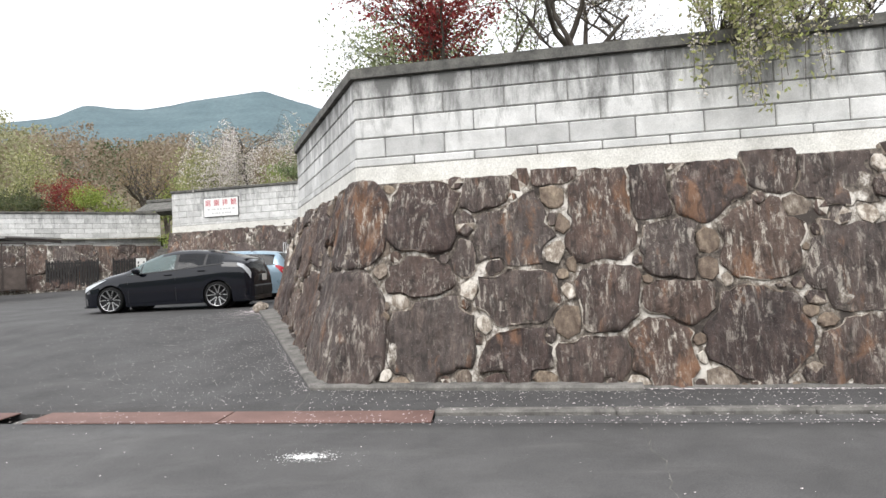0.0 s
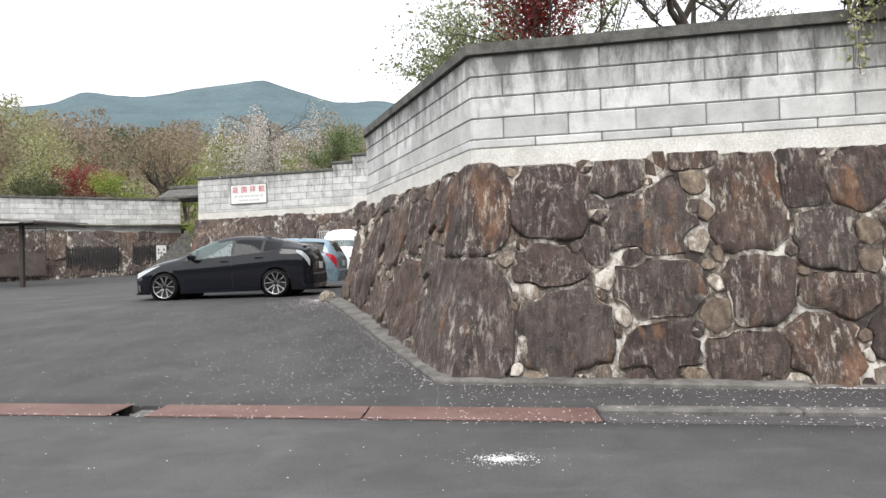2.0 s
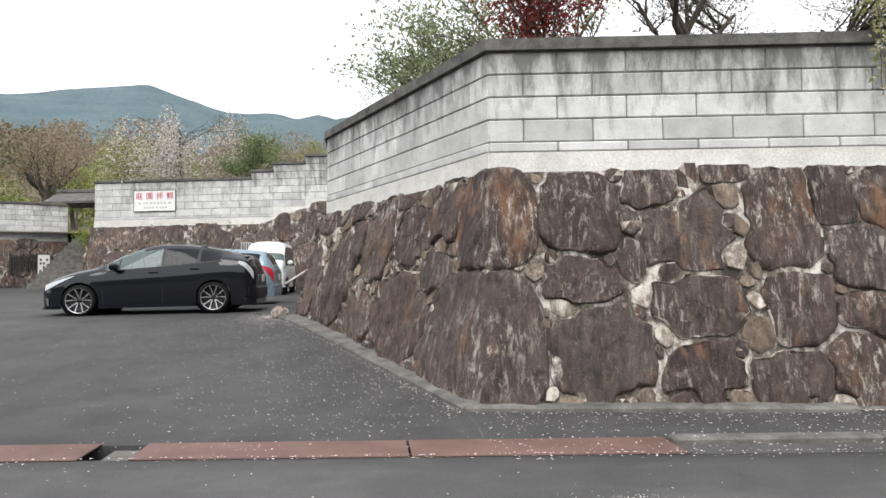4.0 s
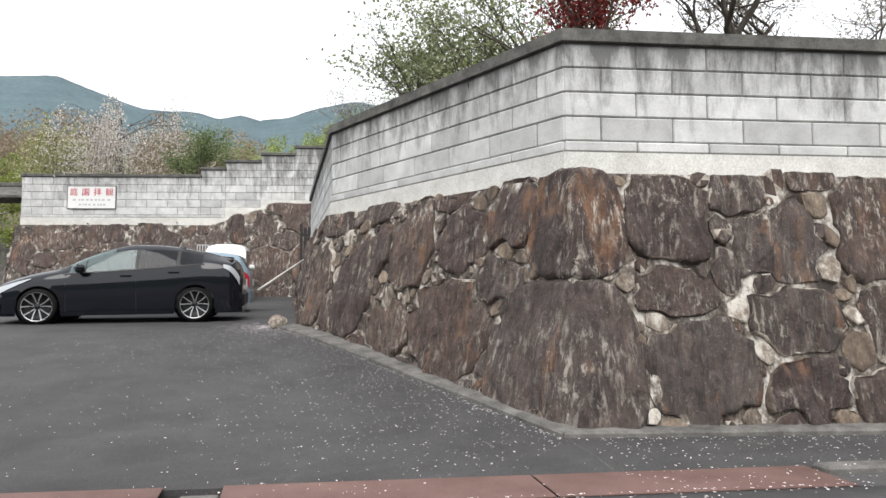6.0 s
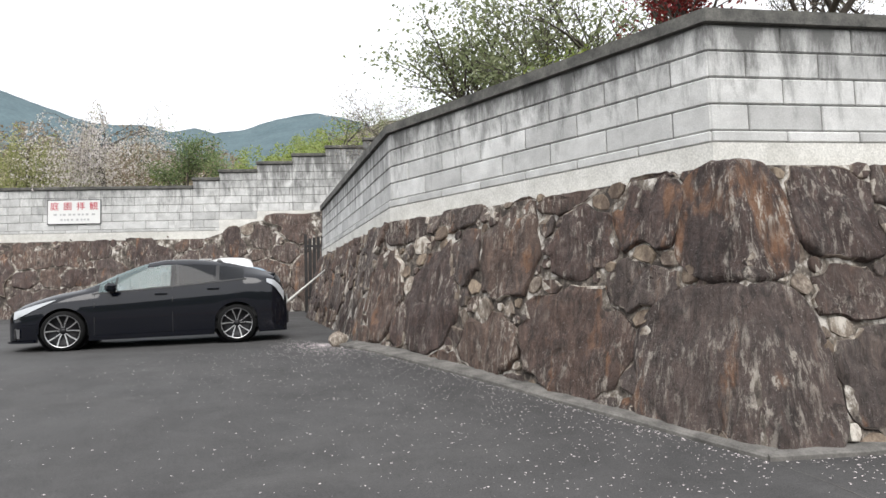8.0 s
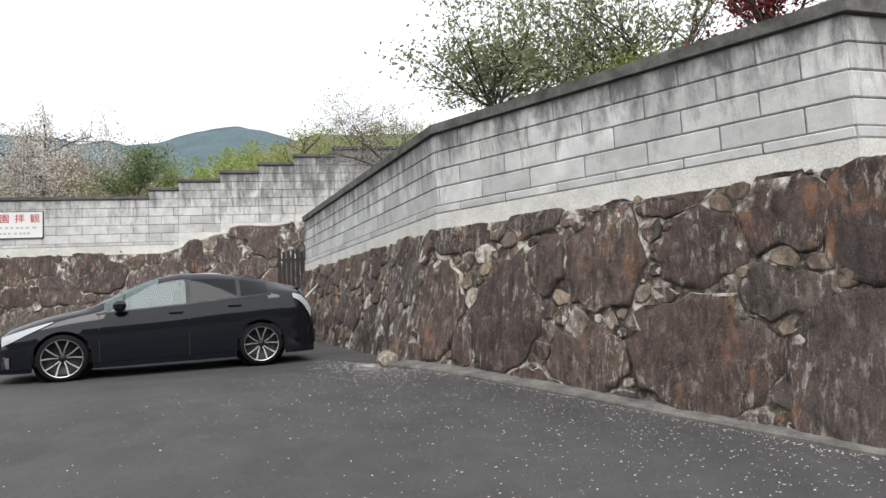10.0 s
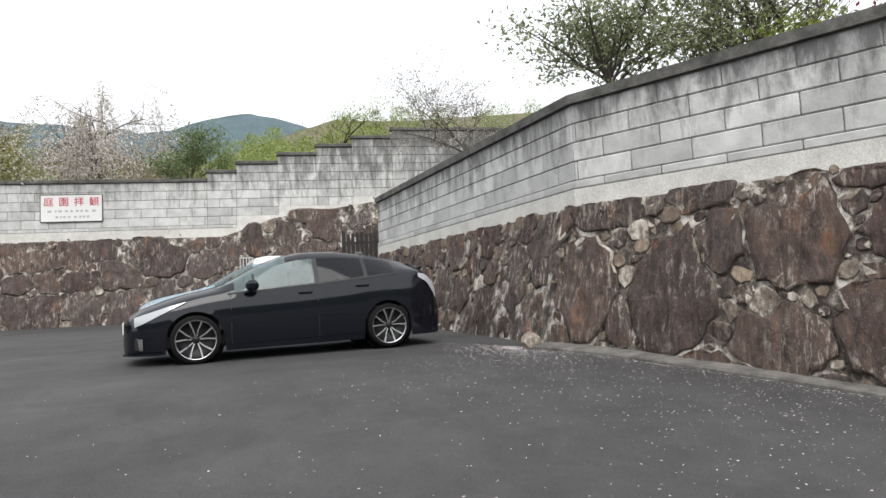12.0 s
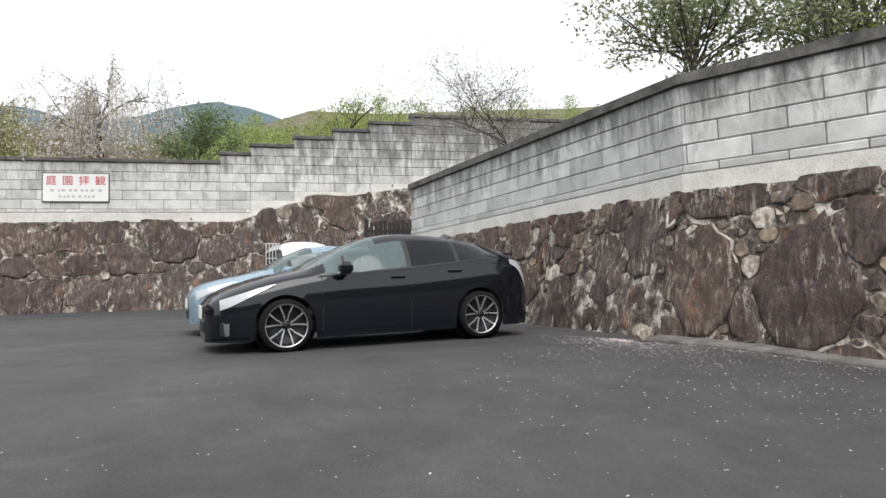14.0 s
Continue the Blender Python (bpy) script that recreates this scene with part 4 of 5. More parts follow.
def wheel(car, x, y, radius, face, rim_mat, spokes):
    """A wheel with its outer face towards face (-1 or 1 along y)."""
    w = 0.10
    bm = lathe(bmesh.new(), [(radius * 0.81, -w * 0.98), (radius * 0.92, -w), (radius * 0.985, -w * 0.75), (radius, -w * 0.3), (radius, w * 0.3), (radius * 0.99, w * 0.75), (radius * 0.93, w), (radius * 0.81, w), (radius * 0.79, 0), (radius * 0.81, -w * 0.98)])
    top = part("wheel", bm, M["tyre"], car, "black tyre on a spoked wheel", True, m=Matrix.Translation((x, y, radius)))
    rim = lathe(bmesh.new(), [(0.001, -0.02), (radius * 0.2, -0.02), (radius * 0.70, 0.0), (radius * 0.75, -w * 0.8), (radius * 0.80, -w * 1.0), (radius * 0.83, -w * 1.0), (radius * 0.80, -w * 0.7), (radius * 0.72, 0.02)])
    part("rim", rim, M["wheel_dark"], top, "dark wheel disc", True, m=Matrix.Scale(-face, 4, (0, 1, 0)))
    flip = Matrix.Scale(-face, 4, (0, 1, 0))
    for i in range(spokes):
        bm = bmesh.new()
        for lean in (-1, 1):
            q0 = 2 * math.pi * i / spokes + math.pi / 2
            q1 = q0 + lean * math.pi / spokes * 0.50
            a, b = q0 + lean * 0.20, q1
            ring = []
            for q, rr, yy, half in ((a, radius * 0.16, -0.062, 0.007), (a + (b - a) * 0.35, radius * 0.42, -0.074, 0.008), (b, radius * 0.775, -0.090, 0.0105)):
                c = Vector((math.cos(q) * rr, yy, math.sin(q) * rr))
                side = Vector((-math.sin(q), 0, math.cos(q)))
                ring.append([bm.verts.new(c + side * half), bm.verts.new(c - side * half), bm.verts.new(c - side * half * 0.8 + Vector((0, 0.03, 0))), bm.verts.new(c + side * half * 0.8 + Vector((0, 0.03, 0)))])
            for r0, r1 in zip(ring, ring[1:]):
                for k in range(4):
                    bm.faces.new((r0[k], r0[(k + 1) % 4], r1[(k + 1) % 4], r1[k]))
        bmesh.ops.recalc_face_normals(bm, faces=bm.faces)
        part("spoke", bm, M[rim_mat], top, "machined silver split spoke", m=flip)
    part("rim_edge", lathe(bmesh.new(), [(radius * 0.77, -0.085), (radius * 0.785, -w * 1.0), (radius * 0.805, -w * 1.02)]), M[rim_mat], top, "thin silver rim edge", True, m=flip)
    part("hub_cap", lathe(bmesh.new(), [(0.001, -0.072), (radius * 0.10, -0.070), (radius * 0.17, -0.055), (radius * 0.18, -0.02)]), M["wheel_dark"], top, "dark hub cap", True, m=flip)
    return top


class Shell:
    """A car's skin, nose at s = 0: per station its sill, belt and top heights and half widths."""

    def __init__(self, length, wheels, radius, top, belt, wide, roof, sill=0.2):
        self.L, self.wheels, self.R = length, wheels, radius
        self.top, self.belt, self.wide, self.roof, self.sill = top, belt, wide, roof, sill

    def at(self, curve, s):
        """A smooth curve through the given stations, with no overshoot."""
        xs, ys = curve
        k = min(max(int(np.searchsorted(xs, s)) - 1, 0), len(xs) - 2)
        d = [(ys[i + 1] - ys[i]) / (xs[i + 1] - xs[i]) for i in range(len(xs) - 1)]

        def slope_at(i):
            if i == 0 or i == len(xs) - 1:
                return d[0] if i == 0 else d[-1]
            return 0.0 if d[i - 1] * d[i] <= 0 else 2 * d[i - 1] * d[i] / (d[i - 1] + d[i])
        h = xs[k + 1] - xs[k]
        t = min(max((s - xs[k]) / h, 0), 1)
        return float((1 + 2 * t) * (1 - t) ** 2 * ys[k] + t * (1 - t) ** 2 * h * slope_at(k) + t * t * (3 - 2 * t) * ys[k + 1] + t * t * (t - 1) * h * slope_at(k + 1))

    def section(self, s):
        zt, zb = self.at(self.top, s), self.at(self.belt, s)
        w, wr = self.at(self.wide, s), self.at(self.roof, s)
        zb = min(zb, zt - 0.03)
        zl = self.sill
        for c in self.wheels:
            d = abs(s - c)
            if d < self.R + 0.05:
                zl = max(zl, self.R + math.sqrt((self.R + 0.05) ** 2 - d * d))
        zl = min(zl, zb - 0.06)
        # the flank's own curve, cut off by the wheel arch where there is one
        h = zb - self.sill
        zs = [self.sill + h * f for f in (0, 0.18, 0.42, 0.66, 0.86, 1.0)]
        ws = [w * f for f in (0.955, 0.975, 0.988, 1.0, 0.976, 0.94)]
        low = [max(z, zl + (zb - zl) * 0.04 * k) if k < 5 else zb for k, z in enumerate(zs)]
        flank = [(float(np.interp(z, zs, ws)), z) for z in low]
        ze = zb + (zt - zb) * 0.76
        wb = w * 0.94
        return flank + [(wb + (wr - wb) * 0.45, zb + (ze - zb) * 0.54), (wr, ze), (wr * 0.88, zb + (zt - zb) * 0.92), (wr * 0.5, zt - 0.012), (0.0, zt)]

    def point(self, s, k):
        """A point of the skin; k runs from 0 at the sill to 10 at the middle of the roof."""
        sec = self.section(s)
        i = min(int(k), 9)
        a, b = sec[i], sec[i + 1]
        f = k - i
        return Vector((s - self.L / 2, -(a[0] + (b[0] - a[0]) * f), a[1] + (b[1] - a[1]) * f))

    def stations(self):
        s = set(np.round(np.linspace(0, self.L, 130), 3))
        for c in self.wheels:
            s |= set(np.round(c + np.linspace(-1, 1, 23) * (self.R + 0.05), 3))
        return sorted(x for x in s if 0 <= x <= self.L)


def skin(shell, zones):
    """Meshes of the skin, split by zone(s, k): name of the part for a face."""
    st = shell.stations()
    secs = [shell.section(s) for s in st]
    out = {}
    for side in (-1, 1):
        for i in range(len(st) - 1):
            for k in range(10):
                name = zones((st[i] + st[i + 1]) / 2, k, side)
                bm, verts = out.setdefault(name, (bmesh.new(), {}))

                def vert(a, b):
                    key = (a, b, side if b < 10 else 0)
                    if key not in verts:
                        x, z = secs[a][b]
                        verts[key] = bm.verts.new((st[a] - shell.L / 2, side * x, z))
                    return verts[key]
                q = [vert(i, k), vert(i + 1, k), vert(i + 1, k + 1), vert(i, k + 1)]
                if len(set(q)) == 4:
                    bm.faces.new(q if side < 0 else q[::-1])
    for end in (0, len(st) - 1):
        bm = bmesh.new()
        ring = [bm.verts.new((st[end] - shell.L / 2, -x, z)) for x, z in secs[end]] + [bm.verts.new((st[end] - shell.L / 2, x, z)) for x, z in secs[end][-2::-1]]
        bm.faces.new(ring if end else ring[::-1])
        out["nose_panel" if end == 0 else "tail_panel"] = (bm, {})
    return {k: v[0] for k, v in out.items()}


def patch(shell, s0, s1, k0, k1, off, sides=(1, -1), bend=0.0, n=6, edge=None):
    """A piece that hugs the skin: from s0 to s1, k0 to k1, standing off metres proud. edge(f) gives (k0, k1) along it."""
    bm = bmesh.new()
    for side in sides:
        grid = []
        for i in range(n + 1):
            f = i / n
            a, b = edge(f) if edge else (k0, k1)
            col = []
            for j in range(4):
                p = shell.point(s0 + (s1 - s0) * f, a + (b - a) * j / 3)
                out = Vector((0, -1, 0.25)) if p.z > 0.3 else Vector((0, -1, 0))
                fwd = -1 if s0 < shell.L * 0.25 else (1 if s0 > shell.L * 0.75 else 0)
                p = p + out.normalized() * off + Vector((fwd * off, 0, 0))
                col.append(bm.verts.new((p.x, p.y * side, p.z)))
            grid.append(col)
        for c0, c1 in zip(grid, grid[1:]):
            for j in range(3):
                q = (c0[j], c1[j], c1[j + 1], c0[j + 1])
                bm.faces.new(q if side > 0 else q[::-1])
    return bm


def seat_mesh(w):
    bm = bmesh.new()
    box(bm, -0.25, 0.25, -w / 2, w / 2, 0.0, 0.16, 0.04)
    box(bm, 0.20, 0.36, -w / 2, w / 2, 0.05, 0.66, 0.05)
    box(bm, 0.26, 0.36, -0.12, 0.12, 0.68, 0.86, 0.03)
    return bm


def build_car(name, m, shell, paint, label, windows, screen, rear_glass, rim_mat, spokes, lamps, dark_glass=True, spoiler=None):
    car = thing(name, m, label, "car")
    L = shell.L

    def zones(s, k, side):
        if 5 <= k <= 6:
            for n_, (a, b) in enumerate(windows):
                if a < s < b and shell.at(shell.top, s) - shell.at(shell.belt, s) > 0.12:
                    return ("window_front" if n_ < 2 else "window_rear", n_, side)
            if windows[0][0] < s < windows[-1][1]:
                return ("pillar", sum(s > w_[0] for w_ in windows), side)
        if k >= 7:
            if screen[0] < s < screen[1]:
                return "windscreen"
            if k >= 8 and rear_glass[0] < s < rear_glass[1]:
                return "rear_glass"
        return "body"
    for key, bm in skin(shell, zones).items():
        key = key if isinstance(key, str) else key[0]
        mat = {"body": M[paint], "pillar": M["trim"], "window_front": M["glass"], "window_rear": M["glass_dark" if dark_glass else "glass"], "windscreen": M["glass"], "rear_glass": M["glass_dark"], "nose_panel": M[paint], "tail_panel": M[paint]}[key]
        bmesh.ops.recalc_face_normals(bm, faces=bm.faces) if key in ("nose_panel", "tail_panel") else None
        part(key, bm, mat, car, "", key not in ("nose_panel", "tail_panel"))
    w = shell.at(shell.wide, L / 2)
    part("underbody", boxed(-L / 2 + 0.15, L / 2 - 0.15, -w * 0.80, w * 0.80, 0.20, 0.40, 0.03), M["trim"], car)
    part("floor_pan", boxed(-L / 2 + 1.2, L / 2 - 0.5, -w * 0.86, w * 0.86, 0.41, 0.62, 0.03), M["interior"], car)
    part("dashboard", boxed(-L / 2 + 1.25, -L / 2 + 1.62, -w * 0.82, w * 0.82, 0.63, 0.95, 0.05), M["trim"], car)
    for sx, sy in ((2.15, -0.38), (2.15, 0.38), (3.0, -0.36), (3.0, 0.36)):
        if sx < L - 0.8:
            part("seat", seat_mesh(0.5), M["interior"], car, "", m=Matrix.Translation((sx - L / 2, sy, 0.60)))
    for c in shell.wheels:
        for side in (-1, 1):
            wheel(car, c - L / 2, side * (w - 0.085), shell.R, side, rim_mat, spokes)
            part("wheel_arch", lathe(bmesh.new(), [(shell.R + 0.055, 0.15 * side), (shell.R + 0.05, -0.16 * side), (0.05, -0.17 * side)], 28), M["trim"], car, m=Matrix.Translation((c - L / 2, side * (w - 0.20), shell.R)))
    for seam in lamps["seams"]:
        for hand in (1, -1):
            part("door_seam", patch(shell, seam - 0.006, seam + 0.006, 0.15, 4.95, 0.004, sides=(hand,)), M["trim"], car)
    for hand in (1, -1):
        part("side_skirt", patch(shell, shell.wheels[0] + shell.R + 0.08, shell.wheels[1] - shell.R - 0.08, 0.0, 0.55, 0.02, sides=(hand,)), M[paint], car)
    for hand in (1, -1):
        part("waist_trim", patch(shell, windows[0][0] - 0.1, windows[-1][1] + 0.05, 4.86, 5.06, 0.006, n=20, sides=(hand,)), M["trim"], car)
    h0, h1 = lamps["head"]
    for hand in (1, -1):
        part("headlamp", patch(shell, h0, h1, 3, 4, 0.012, n=10, edge=lambda f: (3.45 + 1.4 * f ** 1.2, 5.0 - 0.06 * f), sides=(hand,)), M["lamp_clear"], car, "clear swept-back headlamp")
    t0, t1, tk0, tk1 = lamps["tail"]
    for hand in (1, -1):
        part("tail_lamp", patch(shell, t0, t1, tk0, tk1, 0.014, n=6, edge=lambda f: (tk1 - 0.5 - (tk1 - tk0 - 0.5) * f, tk1 - 0.3 * f), sides=(hand,)), M[lamps["tail_mat"]], car, lamps["tail_label"])
    for hs, hz in lamps["handles"]:
        p = shell.point(hs, 4.0)
        for side in (-1, 1):
            part("door_handle", boxed(p.x - 0.10, p.x + 0.10, side * (-p.y) - 0.022, side * (-p.y) + 0.022, hz - 0.022, hz + 0.022, 0.012), M[paint], car)
    mp = shell.point(lamps["mirror"], 5.0)
    for side in (-1, 1):
        bm = bmesh.new()
        y = side * (-mp.y)
        box(bm, mp.x - 0.07, mp.x + 0.10, min(y + side * 0.05, y + side * 0.24), max(y + side * 0.05, y + side * 0.24), mp.z - 0.0, mp.z + 0.15, 0.045)
        mir = part("door_mirror", bm, M[paint], car)
        bm = bmesh.new()
        tube(bm, [Vector((mp.x, y - side * 0.02, mp.z - 0.02)), Vector((mp.x, y + side * 0.12, mp.z + 0.04))], [0.03, 0.025], 8)
        part("mirror_stalk", bm, M["trim"], mir)
    # nose: lower intake, number plate, fog lamps
    part("intake", boxed(-L / 2 - 0.012, -L / 2 + 0.10, -0.27, 0.27, 0.24, 0.40, 0.02), M["trim"], car)
    for hand in (1, -1):
        part("lip_spoiler", patch(shell, 0.02, shell.wheels[0] - shell.R - 0.08, 0.0, 0.35, 0.03, n=8, sides=(hand,)), M[paint], car)
    if spoiler:
        s0, z0 = spoiler
        bm = boxed(s0 - L / 2 - 0.10, s0 - L / 2 + 0.14, -0.56, 0.56, z0, z0 + 0.035, 0.014)
        for v in bm.verts:
            v.co.x -= 0.10 * (abs(v.co.y) / 0.56) ** 2
            v.co.z -= 0.03 * (abs(v.co.y) / 0.56) ** 2
        part("spoiler", bm, M[paint], car, "black tail spoiler", True)
    part("number_plate", boxed(-L / 2 - 0.03, -L / 2 - 0.012, -0.165, 0.165, 0.42, 0.585, 0.004), M["sign_white"], car, "white number plate")
    for hand in (1, -1):
        part("fog_lamp", patch(shell, 0.19, 0.26, 0.8, 2.0, 0.012, n=4, sides=(hand,)), M["chrome"], car, "bright fog lamp surround")
    part("rear_bumper", boxed(L / 2 - 0.05, L / 2 + 0.035, -w * 0.74, w * 0.74, 0.26, 0.52, 0.03), M[paint if paint != "black_paint" else "trim"], car)
    part("number_plate", boxed(L / 2 + 0.036, L / 2 + 0.046, -0.165, 0.165, 0.62, 0.785, 0.003), M["sign_white"], car, "white number plate")
    return car


liftback = Shell(
    4.46, (0.90, 3.60), 0.325,
    ((0, 0.08, 0.30, 0.75, 1.15, 1.25, 1.75, 2.2, 2.5, 2.8, 3.2, 3.6, 4.0, 4.28, 4.36, 4.46), (0.60, 0.69, 0.79, 0.93, 1.01, 1.045, 1.29, 1.45, 1.49, 1.487, 1.45, 1.375, 1.27, 1.18, 1.10, 0.80)),
    ((0, 0.08, 0.30, 0.75, 1.10, 1.4, 2.0, 2.8, 3.4, 3.8, 4.2, 4.36, 4.46), (0.55, 0.62, 0.70, 0.83, 0.90, 0.925, 0.96, 1.02, 1.07, 1.10, 1.08, 0.95, 0.70)),
    ((0, 0.03, 0.09, 0.19, 0.38, 0.66, 1.2, 3.0, 3.9, 4.2, 4.38, 4.46), (0.36, 0.48, 0.59, 0.69, 0.79, 0.848, 0.873, 0.873, 0.86, 0.82, 0.74, 0.68)),
    ((0, 0.3, 1.0, 1.3, 2.2, 3.2, 4.0, 4.3, 4.46), (0.24, 0.58, 0.66, 0.66, 0.60, 0.575, 0.53, 0.50, 0.44)), sill=0.15)
g_car = 0.5 * (ground_z(-8.93, 16.05) + ground_z(-6.23, 16.05))
car_tilt = math.degrees(math.atan2(ground_z(-7.6, 17.5) - ground_z(-7.6, 16.0), 1.5))
black_car = build_car(
    "black_hatchback", pose(-7.60, 16.83, g_car + 0.026, car_tilt, -0.6, 0.0), liftback, "black_paint", "glossy black five-door liftback parked on the asphalt",
    [(1.42, 1.66), (1.70, 2.52), (2.60, 3.26), (3.32, 3.72)], (1.22, 2.16), (3.35, 4.22), "alloy", 5,
    dict(seams=(1.36, 2.56), head=(0.16, 0.80), tail=(4.10, 4.40, 3.4, 5.0), tail_mat="lamp_clear", tail_label="clear pointed tail lamp", handles=((2.38, 0.88), (3.22, 0.94)), mirror=1.62), spoiler=(4.24, 1.185))
wagon = Shell(
    4.42, (0.86, 3.46), 0.305,
    ((0, 0.08, 0.30, 0.80, 1.05, 1.2, 1.7, 2.05, 2.4, 3.2, 3.9, 4.15, 4.32, 4.42), (0.62, 0.74, 0.84, 0.95, 1.0, 1.06, 1.33, 1.45, 1.475, 1.465, 1.42, 1.36, 1.1, 0.9)),
    ((0, 0.08, 0.30, 0.80, 1.05, 1.4, 2.4, 3.4, 4.1, 4.32, 4.42), (0.57, 0.68, 0.77, 0.88, 0.92, 0.93, 0.97, 1.01, 1.02, 0.97, 0.82)),
    ((0, 0.05, 0.15, 0.35, 0.7, 1.2, 3.0, 3.9, 4.2, 4.42), (0.55, 0.65, 0.75, 0.81, 0.84, 0.845, 0.845, 0.835, 0.80, 0.72)),
    ((0, 0.3, 1.0, 1.3, 2.2, 3.4, 4.1, 4.42), (0.45, 0.6, 0.64, 0.64, 0.60, 0.585, 0.56, 0.52)), sill=0.19)
blue_car = build_car(
    "blue_estate_car", pose(-7.62, 19.72, ground_z(-7.62, 19.72) + 0.01, 1.0, 0.0, 0.0), wagon, "blue_paint", "pale metallic blue estate car parked beside a black one",
    [(1.30, 1.55), (1.60, 2.38), (2.46, 3.20), (3.28, 4.05)], (1.16, 2.0), (4.12, 4.34), "alloy", 6,
    dict(seams=(1.28, 2.42), head=(0.10, 0.70), tail=(4.10, 4.40, 2.6, 4.9), tail_mat="lamp_red", tail_label="red tail lamp", handles=((2.26, 0.86), (3.10, 0.89)), mirror=1.48))
van_shell = Shell(
    3.38, (0.62, 2.75), 0.28,
    ((0, 0.06, 0.2, 0.5, 0.8, 1.1, 2.9, 3.2, 3.38), (0.70, 1.02, 1.25, 1.62, 1.82, 1.88, 1.90, 1.86, 1.70)),
    ((0, 0.06, 0.2, 0.5, 3.2, 3.38), (0.62, 0.90, 0.98, 1.02, 1.05, 1.0)),
    ((0, 0.08, 0.3, 3.0, 3.38), (0.58, 0.68, 0.735, 0.735, 0.70)),
    ((0, 0.08, 0.3, 0.9, 3.0, 3.38), (0.54, 0.64, 0.66, 0.64, 0.64, 0.60)), sill=0.24)
van = build_car(
    "white_van", pose(-6.55, 26.1, ground_z(-6.55, 26.1) + 0.01, 0, 0, 90.0), van_shell, "white_paint", "small white van parked end-on beyond other cars",
    [(0.40, 0.60), (0.66, 1.30), (1.38, 2.2), (2.3, 3.1)], (0.16, 0.34), (3.2, 3.36), "alloy", 6,
    dict(seams=(1.34,), head=(0.06, 0.34), tail=(3.15, 3.36, 2.4, 4.6), tail_mat="lamp_red", tail_label="red tail lamp", handles=((1.2, 0.86), (1.5, 0.88)), mirror=0.55))


# ---- sign on the stepped wall ----
def far_local(s, y, z):
    return wall_far.matrix_basis @ Vector((s, y, z))


turn_far = math.degrees(math.atan2(FAR_B[1] - FAR_A[1], FAR_B[0] - FAR_A[0]))
p = far_local(2.86, -0.06, 5.095)
sign = thing("wall_sign", pose(*p, 0, 0, turn_far), "white signboard with red Japanese characters on a block wall", "sign")
part("board", boxed(-0.97, 0.97, 0.012, 0.055, -0.455, 0.455, 0.006), M["sign_white"], sign)
bm = bmesh.new()
for a in ((-0.985, 0.985, 0.455, 0.475), (-0.985, 0.985, -0.475, -0.455), (-0.985, -0.965, -0.455, 0.455), (0.965, 0.985, -0.455, 0.455)):
    box(bm, a[0], a[1], 0.004, 0.057, a[2], a[3])
part("frame", bm, M["sign_edge"], sign, "thin dark frame")


def letters(text, size, mat, parent, x, z, name):
    cu = bpy.data.curves.new(name, "FONT")
    cu.body, cu.size, cu.align_x, cu.align_y, cu.extrude = text, size, "CENTER", "CENTER", 0.002
    tmp = new(name, cu)
    me = bpy.data.meshes.new_from_object(tmp.evaluated_get(bpy.context.evaluated_depsgraph_get()))
    bpy.data.objects.remove(tmp)
    me.materials.append(mat)
    return part(name, me, None, parent, m=Matrix.Translation((x, 0.006, z)) @ Matrix.Rotation(math.pi / 2, 4, "X"))


for ch, x in zip("\u5ead\u5712\u62dd\u89b3", (-0.72, -0.24, 0.24, 0.72)):
    letters(ch, 0.33, M["sign_red"], sign, x, 0.20, "letter")
rng = random.Random(2)
for row_z, x0, x1 in ((-0.10, -0.75, 0.78), (-0.30, -0.5, 0.5)):
    x = x0
    while x < x1:
        w = rng.uniform(0.05, 0.12)
        part("print_bar", boxed(x, x + w, 0.006, 0.011, row_z - 0.035, row_z + 0.035), M["sign_grey"], sign, "faded grey small print")
        x += w + rng.uniform(0.04, 0.12)


# ---- shelter, fences, gate roof ----
def shelter():
    t = thing("shelter", pose(-20.5, 27.0, ground_z(-20.5, 27.0), 0, 0, 0), "brown steel shelter with a low pitched roof", "shelter")
    for x, y in ((0, 0), (-5.2, 3.0), (-6.5, 0)):
        h = 2.72 + 0.05 * y
        part("post", boxed(x - 0.08, x + 0.08, y - 0.08, y + 0.08, -0.25, h, 0.01), M["steel"], t)
    bm = bmesh.new()
    vs = [bm.verts.new(c) for c in ((-7.5, -0.9, 3.35), (1.25, -0.9, 2.72), (1.25, 2.6, 2.80), (-7.5, 2.6, 3.45))]
    lo = [bm.verts.new(v.co - Vector((0, 0, 0.07))) for v in vs]
    bm.faces.new(vs)
    bm.faces.new(lo[::-1])
    for i in range(4):
        bm.faces.new((lo[i], lo[(i + 1) % 4], vs[(i + 1) % 4], vs[i]))
    part("roof", bm, M["roofing"], t, "grey sheet roof")
    part("beam", boxed(-7.2, 1.1, -0.05, 0.05, 2.58, 2.70), M["steel"], t)
    part("beam", boxed(1.16, 1.22, -0.9, 2.6, 2.56, 2.70), M["steel"], t)
    return t


shelter()


